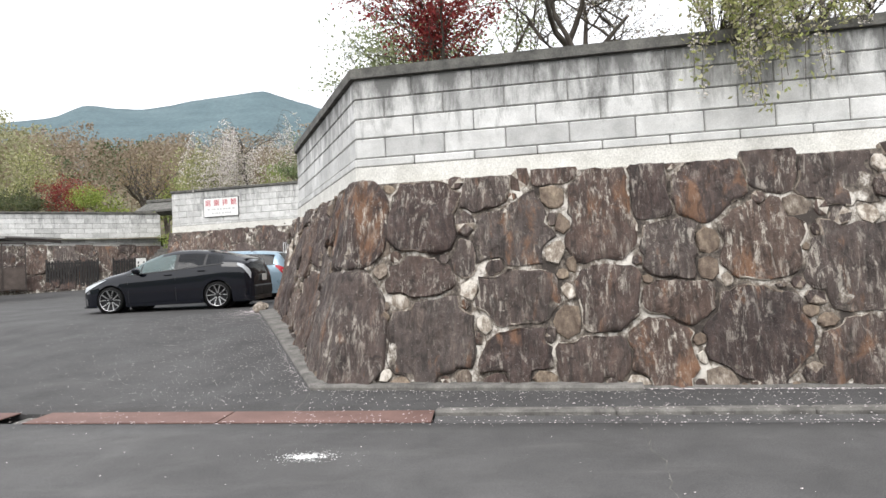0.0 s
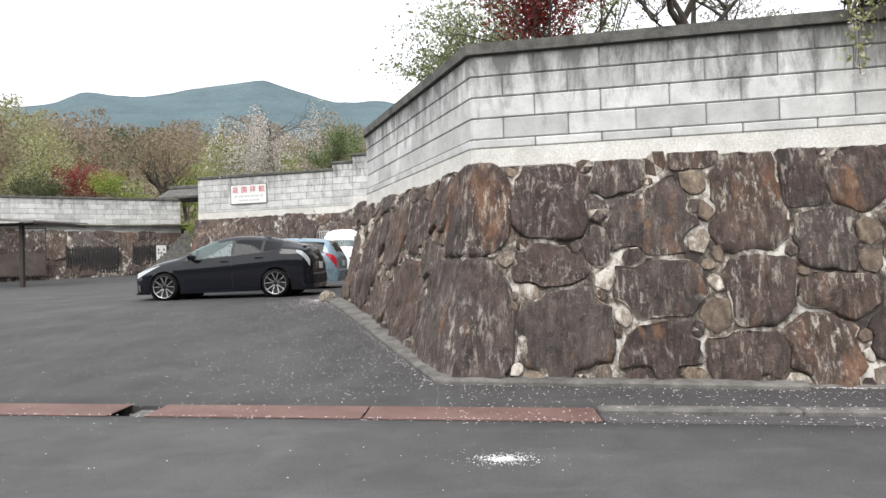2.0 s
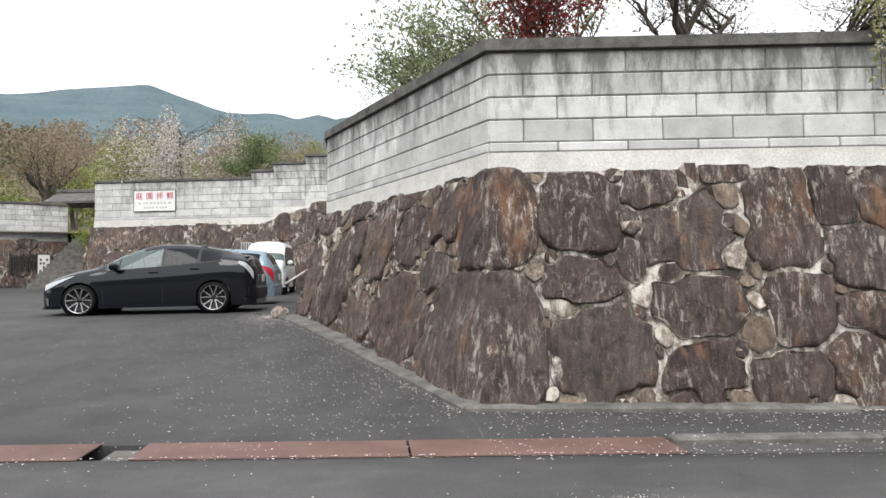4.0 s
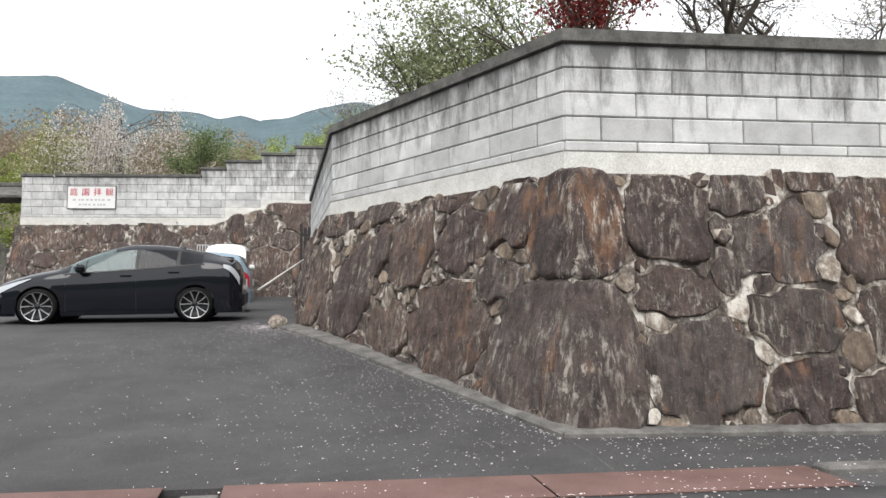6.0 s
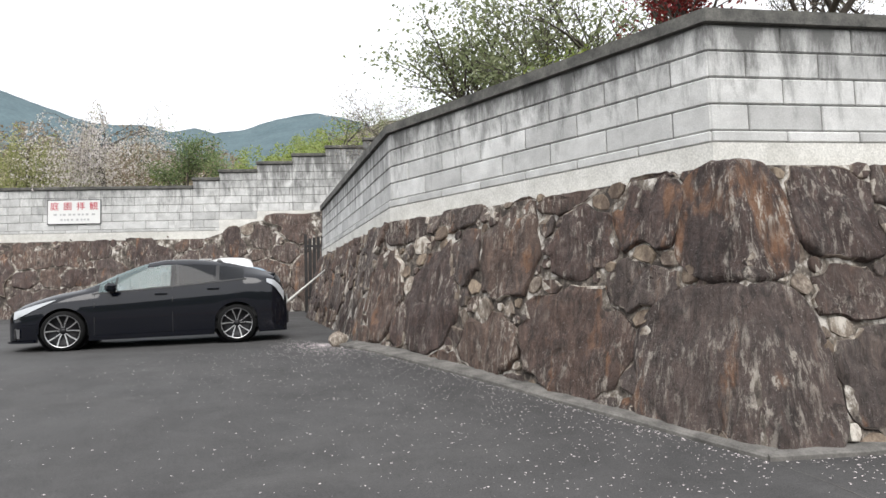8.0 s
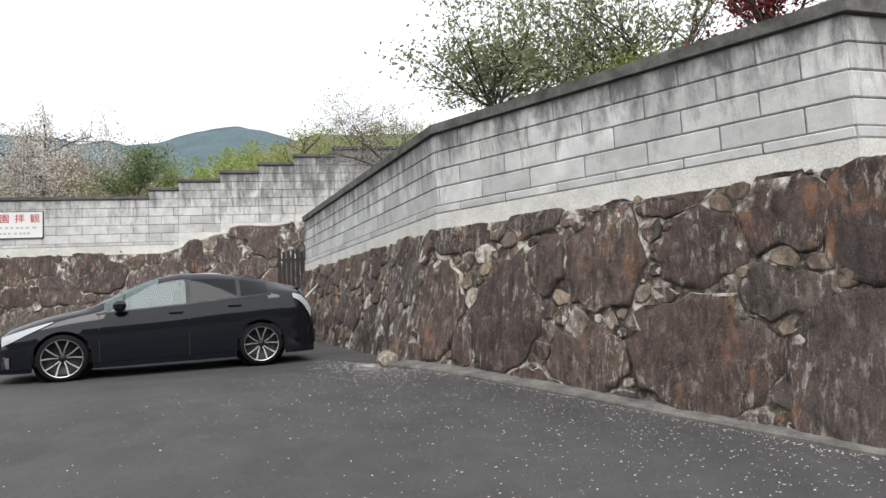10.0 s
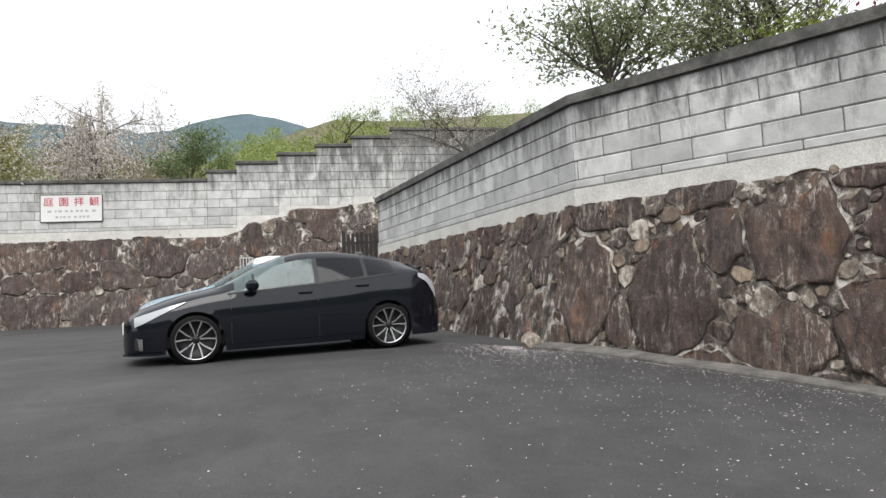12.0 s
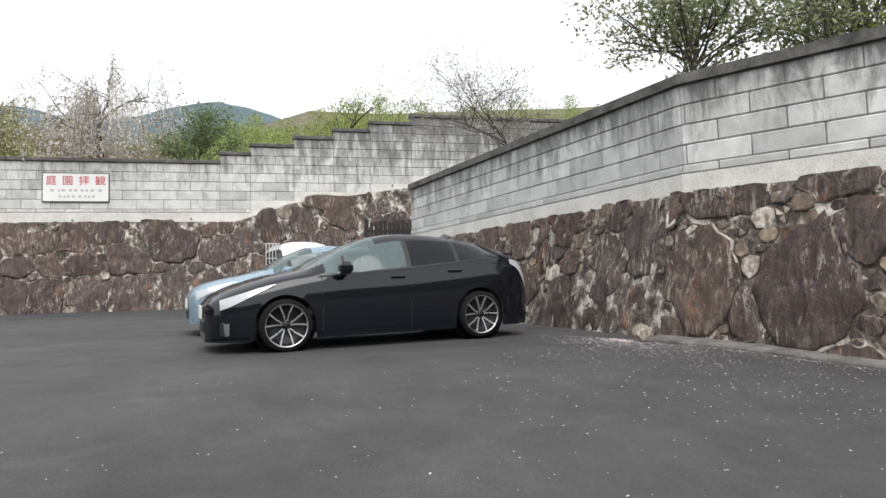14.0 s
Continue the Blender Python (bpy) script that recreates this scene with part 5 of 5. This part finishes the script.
def cage(m):
    t = thing("mesh_cage", m, "brown steel frame with panels beside the boulder wall", "cage")
    for x in (-3.4, -2.2, -1.1, 0.0):
        part("upright", boxed(x - 0.035, x + 0.035, -0.035, 0.035, 0, 2.68), M["steel"], t)
    for z in (0.05, 1.36, 2.66):
        part("rail", boxed(-3.4, 0, -0.03, 0.03, z - 0.03, z + 0.03), M["steel"], t)
    for x in (-3.35, -2.15, -1.05):
        part("panel", boxed(x, x + 1.0, 0.0, 0.02, 0.10, 1.30), M["brown_sheet"], t, "brown sheet panel")
    return t


cage(pose(-25.2, 35.3, 1.36, 0, 0, 32.6))


def slat_fence(m, width, height, label, notice=False, lean=0.0):
    t = thing("slat_fence", m, label, "fence", "dark slat fences")
    part("rail", boxed(0, width, 0.02, 0.06, height * 0.18, height * 0.18 + 0.08), M["slats"], t)
    part("rail", boxed(0, width, 0.02, 0.06, height * 0.85, height * 0.85 + 0.08), M["slats"], t)
    n = int(width / 0.14)
    for i in range(n):
        x = i * width / n
        part("slat", boxed(x, x + width / n * 0.72, -0.015, 0.018, 0.04 + 0.02 * (i % 3), height - 0.03 * ((i * 7) % 4), 0.005), M["slats"], t)
    for x in (0, width - 0.08):
        part("post", boxed(x, x + 0.09, 0.06, 0.15, 0, height + 0.05), M["slats"], t)
    if notice:
        part("notice", boxed(width * 0.40, width * 0.40 + 0.55, -0.03, -0.018, height * 0.35, height * 0.98), M["sign_white"], t, "white notice with black strokes")
        bm = bmesh.new()
        for i in range(3):
            for j in range(4):
                if (i + j) % 3 != 1:
                    box(bm, width * 0.40 + 0.08 + 0.15 * i, width * 0.40 + 0.17 + 0.15 * i, -0.036, -0.031, height * 0.42 + j * 0.2, height * 0.42 + j * 0.2 + 0.12)
        part("strokes", bm, M["sign_edge"], t)
    return t


fence_label = "dark wooden slat fence at the foot of a boulder wall"
slat_fence(pose(-24.6, 36.1, 1.38, 0, 0, 32.6), 2.7, 1.65, fence_label)
slat_fence(pose(-21.75, 38.0, 1.40, 0, 0, 32.6), 3.2, 1.65, "dark wooden slat fence carrying a white notice", True)
slat_fence(pose(-4.15, 27.3, ground_z(-4.1, 27.3), 0, 0, -6), 2.8, 2.72, "tall dark slatted gate between two retaining walls")
# pale rack standing beside the van
grille = thing("barred_rack", pose(-7.52, 25.6, ground_z(-7.7, 25.6), 0, 0, 0), "pale grey barred rack standing beside the van", "rack")
for i in range(5):
    part("bar", boxed(i * 0.085, i * 0.085 + 0.025, 0, 0.025, 0, 1.88), M["sign_grey"], grille)
for z in (0.9, 1.45, 1.85):
    part("crossbar", boxed(0, 0.365, 0.026, 0.05, z, z + 0.03), M["sign_grey"], grille)
# bamboo pole leaning on the wall
bm = tube(bmesh.new(), [Vector((-5.27, 20.0, 1.36)), Vector((-4.02, 21.9, 2.28))], [0.03, 0.025], 8)
tagged(new("bamboo_pole", mesh_of("bamboo_pole", bm, M["concrete"], True)), "pale bamboo pole leaning on the boulder wall", "pole")


def gate_roof():
    t = thing("gate_roof", pose(-16.9, 36.5, 1.5, 0, 0, -10), "small dark tiled roof of the garden gate", "gate")
    for x in (0.9, 1.9):
        part("post", boxed(x - 0.09, x + 0.09, -0.09, 0.09, 0, 4.1), M["bark"], t)
    bm = bmesh.new()
    for side in (-1, 1):
        vs = [bm.verts.new(c) for c in ((-2.0, side * 1.1, 4.05), (2.0, side * 1.1, 4.05), (2.0, 0, 4.62), (-2.0, 0, 4.62))]
        lo = [bm.verts.new(v.co - Vector((0, 0, 0.1))) for v in vs]
        bm.faces.new(vs)
        bm.faces.new(lo[::-1])
        for i in range(4):
            bm.faces.new((lo[i], lo[(i + 1) % 4], vs[(i + 1) % 4], vs[i]))
    part("roof", bm, M["coping"], t, "dark grey tiled roof")
    part("ridge", boxed(-2.05, 2.05, -0.1, 0.1, 4.6, 4.78, 0.03), M["coping"], t)


gate_roof()


# ---- trees ----
def grow(rng, start, heading, length, radius, level, levels, bend, spread, branches, tips, limbs, droop=0.0, gnarl=0.25, own=0):
    """A limb and the limbs that fork off it. tips gathers places for leaves with their direction."""
    n = 5
    pts, rad = [start.copy()], [radius]
    d = heading.normalized()
    for i in range(n):
        d = (d + Vector((rng.uniform(-1, 1), rng.uniform(-1, 1), rng.uniform(-0.6, 0.9) * bend)) * gnarl + Vector((0, 0, -droop))).normalized()
        pts.append(pts[-1] + d * (length / n))
        rad.append(radius * (1 - 0.6 * (i + 1) / n))
    limbs.append((pts, rad, level, own))
    if level >= levels - 1:
        for p in pts[1:]:
            tips.append((p, d))
    if level < levels:
        for b in range(branches[min(level, len(branches) - 1)]):
            f = rng.uniform(0.3, 1.0) if level else rng.uniform(0.45, 1.0)
            k = min(int(f * n), n - 1)
            p = pts[k].lerp(pts[k + 1], f * n - k)
            side = Vector((rng.uniform(-1, 1), rng.uniform(-1, 1), rng.uniform(-0.3, 0.7)))
            nd = (d * (1 - spread) + side.normalized() * spread + Vector((0, 0, -droop * 0.5))).normalized()
            grow(rng, p, nd, length * rng.uniform(0.5, 0.78), rad[k] * 0.62, level + 1, levels, bend, spread, branches, tips, limbs, droop, gnarl, own or b + 1)


def leaf_mesh(rng, tips, count, size, scatter, drop=0.0):
    verts, faces = [], []
    for _ in range(count):
        p, d = tips[rng.randrange(len(tips))]
        c = p + Vector((rng.gauss(0, scatter), rng.gauss(0, scatter), rng.gauss(0, scatter * 0.8) - (rng.random() * drop)))
        a = Vector((rng.uniform(-1, 1), rng.uniform(-1, 1), rng.uniform(-1, 0.6))).normalized()
        b = a.orthogonal().normalized()
        b.rotate(Matrix.Rotation(rng.uniform(0, 6.28), 3, a))
        s = size * rng.uniform(0.6, 1.3)
        k = len(verts)
        verts += [tuple(c - a * s), tuple(c + b * s * 0.5), tuple(c + a * s), tuple(c - b * s * 0.5)]
        faces.append((k, k + 1, k + 2, k + 3))
    me = bpy.data.meshes.new("crown")
    me.from_pydata(verts, [], faces)
    return me


def tree(name, base, height, leaf, label, seed, count, size, lean=(0, 0), levels=3, spread=0.55, branches=(5, 4, 4), trunk=0.14, droop=0.0, scatter=0.10, gnarl=0.22, first=0.5, drop=0.0, category="tree"):
    rng = random.Random(seed)
    t = thing(name, Matrix.Translation(base), label, category)
    tips, limbs = [], []
    grow(rng, Vector((0, 0, -0.15)), Vector((lean[0], lean[1], 1)), height * first, trunk, 0, levels, 0.6, spread, branches, tips, limbs, droop, gnarl)
    wood = {}
    for pts, rad, level, own in limbs:
        tube(wood.setdefault(own, bmesh.new()), pts, [max(r, 0.004) for r in rad], 7 if level < 2 else 4, cap=False)
    for own, bm in wood.items():
        part("limb" if own else "trunk", bm, M["bark"], t, "", True)
    if count:
        me = leaf_mesh(rng, tips, count, size, scatter, drop)
        me.materials.append(M[leaf])
        part("crown", me, None, t)
    return t


tree("red_maple", (-0.35, 10.9, 3.05), 4.6, "leaf_red", "dark red Japanese maple behind a block wall", 5, 7500, 0.036, (-0.02, 0), 3, 0.42, (8, 5, 4), 0.07, scatter=0.12)
tree("broadleaf_tree", (-1.55, 16.0, 3.05), 6.4, "leaf_olive", "spreading tree with small fresh green leaves", 11, 6000, 0.05, (-0.06, 0.06), 3, 0.6, (9, 6, 4), 0.10, scatter=0.17, first=0.42)
tree("broadleaf_tree", (-0.9, 13.9, 3.05), 5.2, "leaf_olive", "many-stemmed tree with small olive-green leaves", 23, 3200, 0.046, (0.0, 0.0), 3, 0.42, (11, 5, 4), 0.06, scatter=0.15, first=0.40)
tree("broadleaf_tree", (0.9, 14.6, 3.05), 6.0, "leaf_olive", "spreading tree with small fresh green leaves", 27, 3600, 0.048, (-0.05, 0.0), 3, 0.55, (8, 5, 4), 0.13, scatter=0.17)
tree("evergreen_bush", (-1.2, 12.6, 3.05), 2.3, "leaf_lime", "yellow-green bush above the coping", 8, 2600, 0.036, (-0.1, 0), 3, 0.5, (6, 5, 4), 0.04, scatter=0.12, category="bush")
tree("old_cherry_tree", (2.72, 11.4, 3.05), 4.8, "leaf_fading", "old cherry tree, dark limbs with fading blossom", 31, 5200, 0.03, (-0.12, 0.1), 4, 0.62, (7, 5, 4, 3), 0.17, scatter=0.12, gnarl=0.34)
tree("old_cherry_tree", (5.6, 10.9, 3.05), 4.4, "leaf_fading", "old cherry tree, dark limbs with fading blossom", 37, 4600, 0.03, (-0.3, -0.1), 4, 0.62, (7, 5, 4, 3), 0.15, scatter=0.12, gnarl=0.34)
tree("slender_tree", (-0.55, 23.0, 3.05), 6.2, "leaf_fading", "slender tree, thin twigs just coming into leaf", 43, 3400, 0.034, (-0.04, 0), 4, 0.6, (7, 5, 4, 3), 0.09, scatter=0.13)
tree("slender_tree", (0.1, 40.0, 4.9), 9.6, "leaf_lime", "slender tree, thin bare limbs coming into yellow-green leaf", 47, 4200, 0.06, (0.05, 0), 3, 0.6, (6, 5, 4), 0.20, scatter=0.20, gnarl=0.3)
tree("leafy_tree", (-8.75, 33.3, 4.9), 4.6, "leaf_green", "bright green leafy tree above the stepped wall", 53, 4800, 0.055, (0, 0), 3, 0.5, (7, 5, 4), 0.08, scatter=0.18)


def weeping(base, height, leaf, label, seed, count, size, reach):
    """A weeping cherry: limbs that arch over, with hanging strands."""
    rng = random.Random(seed)
    t = thing("weeping_cherry", Matrix.Translation(base), label, "tree", "weeping cherries")
    tips, limbs = [], []
    tops = []
    grow(rng, Vector((0, 0, -0.15)), Vector((0.05, 0, 1)), height * 0.62, 0.13, 0, 2, 0.6, 0.55, (7, 4), tips, limbs, 0.0, 0.25)
    wood = {}
    for pts, rad, level, own in limbs:
        tube(wood.setdefault(own, bmesh.new()), pts, [max(r, 0.006) for r in rad], 6, cap=False)
        if level:
            tops += [(q, own) for q in pts[2:]]
    strands, hair = [], bmesh.new()
    for p, own in tops:
        for _ in range(2):
            d = Vector((p.x, p.y, 0)) * 0.25 + Vector((rng.uniform(-1, 1), rng.uniform(-1, 1), 0.5)) * reach
            q, line = p.copy(), [p.copy()]
            for i in range(7):
                d = d * 0.74 + Vector((0, 0, -0.17))
                q = q + d * rng.uniform(0.8, 1.2) * 0.8
                line.append(q.copy())
                if i > 0:
                    strands.append((q.copy(), d))
            tube(hair, line, [0.006] * 3 + [0.0035] * 5, 3, cap=False)
    for own, bm in wood.items():
        part("limb" if own else "trunk", bm, M["bark"], t, "", True)
    tagged(part("twig_mass", hair, M["bark"], t, "thin hanging twigs"), kind="stuff")
    me = leaf_mesh(rng, strands, count, size, 0.09)
    me.materials.append(M[leaf])
    part("crown", me, None, t)
    return t


weeping((-11.8, 33.9, 4.9), 5.3, "leaf_pink", "weeping cherry with fading pale pink blossom", 61, 11000, 0.05, 0.20)
weeping((-15.2, 36.6, 4.6), 4.9, "leaf_weep", "weeping cherry turning yellow green", 67, 16000, 0.06, 0.36)


def hanging_spray():
    """The weeping branches that hang over the coping."""
    rng = random.Random(71)
    t = thing("hanging_branches", Matrix.Translation((3.9, 9.9, 3.05)), "weeping branches in young leaf and blossom hanging over a wall", "branches")
    bl = bmesh.new()
    tips, pink = [], []
    tube(bl, [Vector((0.3, 0.3, -0.1)), Vector((0.25, 0.2, 0.9)), Vector((0.0, 0.0, 1.7))], [0.07, 0.06, 0.05], 7, cap=False)
    for i in range(46):
        x = rng.uniform(-0.95, 0.85)
        q = Vector((x * 0.3, rng.uniform(-0.1, 0.1), 1.7))
        line = [q.copy()]
        d = Vector((x * 0.42, rng.uniform(-0.75, -0.55), rng.uniform(0.02, 0.22)))
        length = rng.uniform(0.5, 1.75) * (1 - 0.35 * abs(x))
        k = 9
        for j in range(k):
            step = d * (0.66 if j < 3 else 0.02) + Vector((rng.uniform(-0.03, 0.03), rng.uniform(-0.02, 0.0), -0.02 if j < 3 else -length / (k - 3)))
            q = q + step
            line.append(q.copy())
            if j >= 1:
                (pink if rng.random() < 0.25 and j > 5 else tips).append((q.copy(), step))
                tips.append((q.copy() - step * 0.5, step))
        part("strand", tube(bmesh.new(), line, [0.012] * 3 + [0.005] * (k - 2), 3, cap=False), M["bark"], t)
    part("branch", bl, M["bark"], t, "", True)
    me = leaf_mesh(rng, tips, 3300, 0.036, 0.06)
    me.materials.append(M["leaf_weep"])
    part("leaves", me, None, t)
    me = leaf_mesh(rng, pink, 700, 0.022, 0.05)
    me.materials.append(M["leaf_pink"])
    part("blossom", me, None, t)


hanging_spray()
tree("bare_tree", (-22.6, 44.0, 4.3), 8.6, "leaf_brown", "dark-limbed tree with russet buds", 73, 1500, 0.06, (0.05, 0), 4, 0.42, (7, 4, 3, 3), 0.42, scatter=0.22, first=0.36)
tree("bare_tree", (-20.2, 42.2, 4.3), 6.5, "leaf_brown", "dark-limbed tree with russet buds", 75, 900, 0.06, (-0.25, 0), 3, 0.45, (5, 4, 3), 0.17, scatter=0.22, first=0.45)
tree("red_maple", (-26.6, 42.4, 4.3), 5.4, "leaf_red", "small dark red maple above the pale wall", 79, 4200, 0.06, (0, 0), 3, 0.55, (7, 5, 4), 0.07, scatter=0.2)
tree("leafy_tree", (-23.9, 41.6, 4.3), 4.6, "leaf_lime", "bright green leafy tree above the pale wall", 83, 4200, 0.065, (0, 0), 3, 0.6, (6, 4, 4), 0.07, scatter=0.2)
tree("leafy_tree", (-20.0, 41.5, 4.3), 4.0, "leaf_lime", "bright green leafy tree above the pale wall", 84, 3600, 0.065, (0, 0), 3, 0.6, (6, 4, 4), 0.07, scatter=0.2)
tree("leafy_tree", (-16.2, 35.6, 1.25), 4.2, "leaf_lime", "young green tree beside the garden gate", 85, 3600, 0.06, (0, 0), 3, 0.6, (6, 4, 4), 0.05, scatter=0.15)
tree("clipped_pine", (-29.4, 41.2, 4.3), 5.0, "leaf_dark", "clipped dark green garden pine above the pale wall", 89, 5200, 0.07, (0.1, 0), 3, 0.7, (6, 5, 4), 0.1, scatter=0.16)
tree("willow_tree", (-32.0, 45.0, 4.3), 8.0, "leaf_weep", "tall yellow-green tree in the garden", 97, 7000, 0.07, (0, 0), 3, 0.55, (7, 5, 4), 0.14, scatter=0.3)


# ---- hills ----
def hillside(name, label, mat, dists, angles, height, seed, rough):
    bm = bmesh.new()
    rows = []
    off = Vector((seed, seed * 1.7, 0))
    for d in dists:
        row = []
        for a in angles:
            x, y = d * math.sin(radians(a)), d * math.cos(radians(a))
            row.append(bm.verts.new((x, y, height(d, a) + rough * d * noise.fractal(Vector((x, y, 0)) * (9.0 / dists[-1]) + off, 0.9, 2.0, 5))))
        rows.append(row)
    for r0, r1 in zip(rows, rows[1:]):
        for i in range(len(angles) - 1):
            bm.faces.new((r0[i], r0[i + 1], r1[i + 1], r1[i]))
    ob = new(name, mesh_of(name, bm, mat, True))
    return tagged(ob, label, "hill", kind="structure")


RIDGE_AZ = (-70, -50, -40, -34, -32, -29.5, -27.6, -24.5, -21.3, -18.1, -15.2, -13.6, -12, -8.8, -6.4, -4.5, -3, -0.6, 2.4, 5.6, 7.8, 10, 16, 30, 60)
RIDGE_EL = (9, 10.5, 11.6, 12.7, 13.75, 13.8, 14.0, 14.7, 15.1, 15.6, 14.9, 14.5, 14.15, 14.25, 13.9, 14.3, 13.9, 14.35, 15.3, 15.95, 15.6, 15.2, 12.5, 10, 8)
ridge = lambda d, a: 2 + max(0, (d - 350) / 1150) ** 1.3 * 1500 * math.tan(radians(float(np.interp(a, RIDGE_AZ, RIDGE_EL)))) * (1 if d <= 1500 else 0.8)
# distance haze is put into the ridge's blue-green base colour
M["mountain"] = mottled("haze_tinted_mountain", (0.060, 0.098, 0.112), (0.092, 0.138, 0.152), 0.012, 1.0, 0, 0.15)
hillside("backdrop_mountain", "wooded mountain ridge tinted blue-green for haze", M["mountain"], [350, 500, 700, 900, 1100, 1250, 1380, 1450, 1500, 1560, 1700], np.arange(-75, 75.1, 0.4), ridge, 3.0, 0.0045)
M["wood_floor"] = mottled("woodland_floor", (0.09, 0.08, 0.045), (0.16, 0.14, 0.08), 0.1, 1.0, 0, 1.0)
slope = lambda d, a: 4.2 + max(0, min(d, 220) - 46) * float(np.interp(a, (-60, -8, 2, 10, 40), (0.19, 0.18, 0.27, 0.34, 0.34)))
hillside("backdrop_slope", "wooded slope rising behind the gardens", M["wood_floor"], [44, 52, 60, 75, 95, 120, 150, 190, 240, 300], np.arange(-62, 40.1, 2.0), slope, 7.0, 0.004)


# the far side of the road: unseen hills added to darken what shiny things mirror
M["reflected_woods"] = mottled("mirrored_woods", (0.03, 0.04, 0.025), (0.08, 0.095, 0.06), 0.15, 1.0, 0, 1.0)
mirrored_rise = lambda d, a: -0.5 + max(0, d - 45) * 0.27
hillside("backdrop_roadside", "unseen wooded hills added across the road for reflections", M["reflected_woods"], [44, 55, 70, 90, 120, 150], np.arange(84, 276.1, 3.0), mirrored_rise, 11.0, 0.03)


def woods(name, leaf, label, seed, count, az, dist, tall, size, per=55):
    """Far woods: many loose crowns of leaf clumps on thin trunks, as one object."""
    rng = random.Random(seed)
    verts, faces = [], []
    for _ in range(count):
        a = radians(rng.uniform(*az))
        d = rng.uniform(dist[0] ** 0.6, dist[1] ** 0.6) ** (1 / 0.6)
        x, y = d * math.sin(a), d * math.cos(a)
        z = slope(d, math.degrees(a)) - 0.3
        h = rng.uniform(*tall)
        w = h * rng.uniform(0.28, 0.42)
        for k in range(per):
            t = rng.random() ** 0.7
            q = rng.uniform(0, 6.28)
            lobe = 0.75 + 0.45 * math.sin(3 * q + x) * math.sin(6 * t + y)
            r = w * lobe * math.sqrt(max(0.05, 1 - (1.7 * t - 0.8) ** 2)) * rng.random() ** 0.4
            c = Vector((x + r * math.cos(q), y + r * math.sin(q), z + h * (0.05 + 0.95 * t)))
            u = Vector((rng.uniform(-1, 1), rng.uniform(-1, 1), rng.uniform(-1, 1))).normalized()
            v = u.orthogonal().normalized()
            s = size * rng.uniform(0.5, 1.3) * (0.7 + d / 200)
            n = len(verts)
            verts += [tuple(c - u * s), tuple(c + v * s * 0.6), tuple(c + u * s), tuple(c - v * s * 0.6)]
            faces.append((n, n + 1, n + 2, n + 3))
        n = len(verts)
        verts += [(x - 0.08, y, z), (x + 0.08, y, z), (x + 0.03, y, z + h * 0.8), (x - 0.03, y, z + h * 0.8)]
        faces.append((n, n + 1, n + 2, n + 3))
    me = bpy.data.meshes.new(name)
    me.from_pydata(verts, [], faces)
    me.materials.append(M[leaf])
    return tagged(new(name, me), label, "woods", kind="stuff")


woods("far_woods", "wood_brown", "russet brown spring woods on the slope", 3, 300, (-41, -6), (58, 230), (5, 9), 0.13, 560)
woods("far_woods", "wood_weep", "yellow-green spring woods on the slope", 5, 80, (-60, -34), (54, 160), (6, 10), 0.13, 640)
woods("far_woods", "wood_lime", "fresh green spring woods on the slope", 7, 22, (-30, 0), (50, 120), (4, 7), 0.13, 640)
woods("far_woods", "wood_lime", "fresh yellow-green woods on a near knoll", 17, 190, (-7, 32), (50, 120), (4, 8), 0.12, 640)
woods("far_woods", "wood_dark", "dark green trees on the slope", 9, 40, (-55, -12), (60, 230), (4, 8), 0.13, 640)
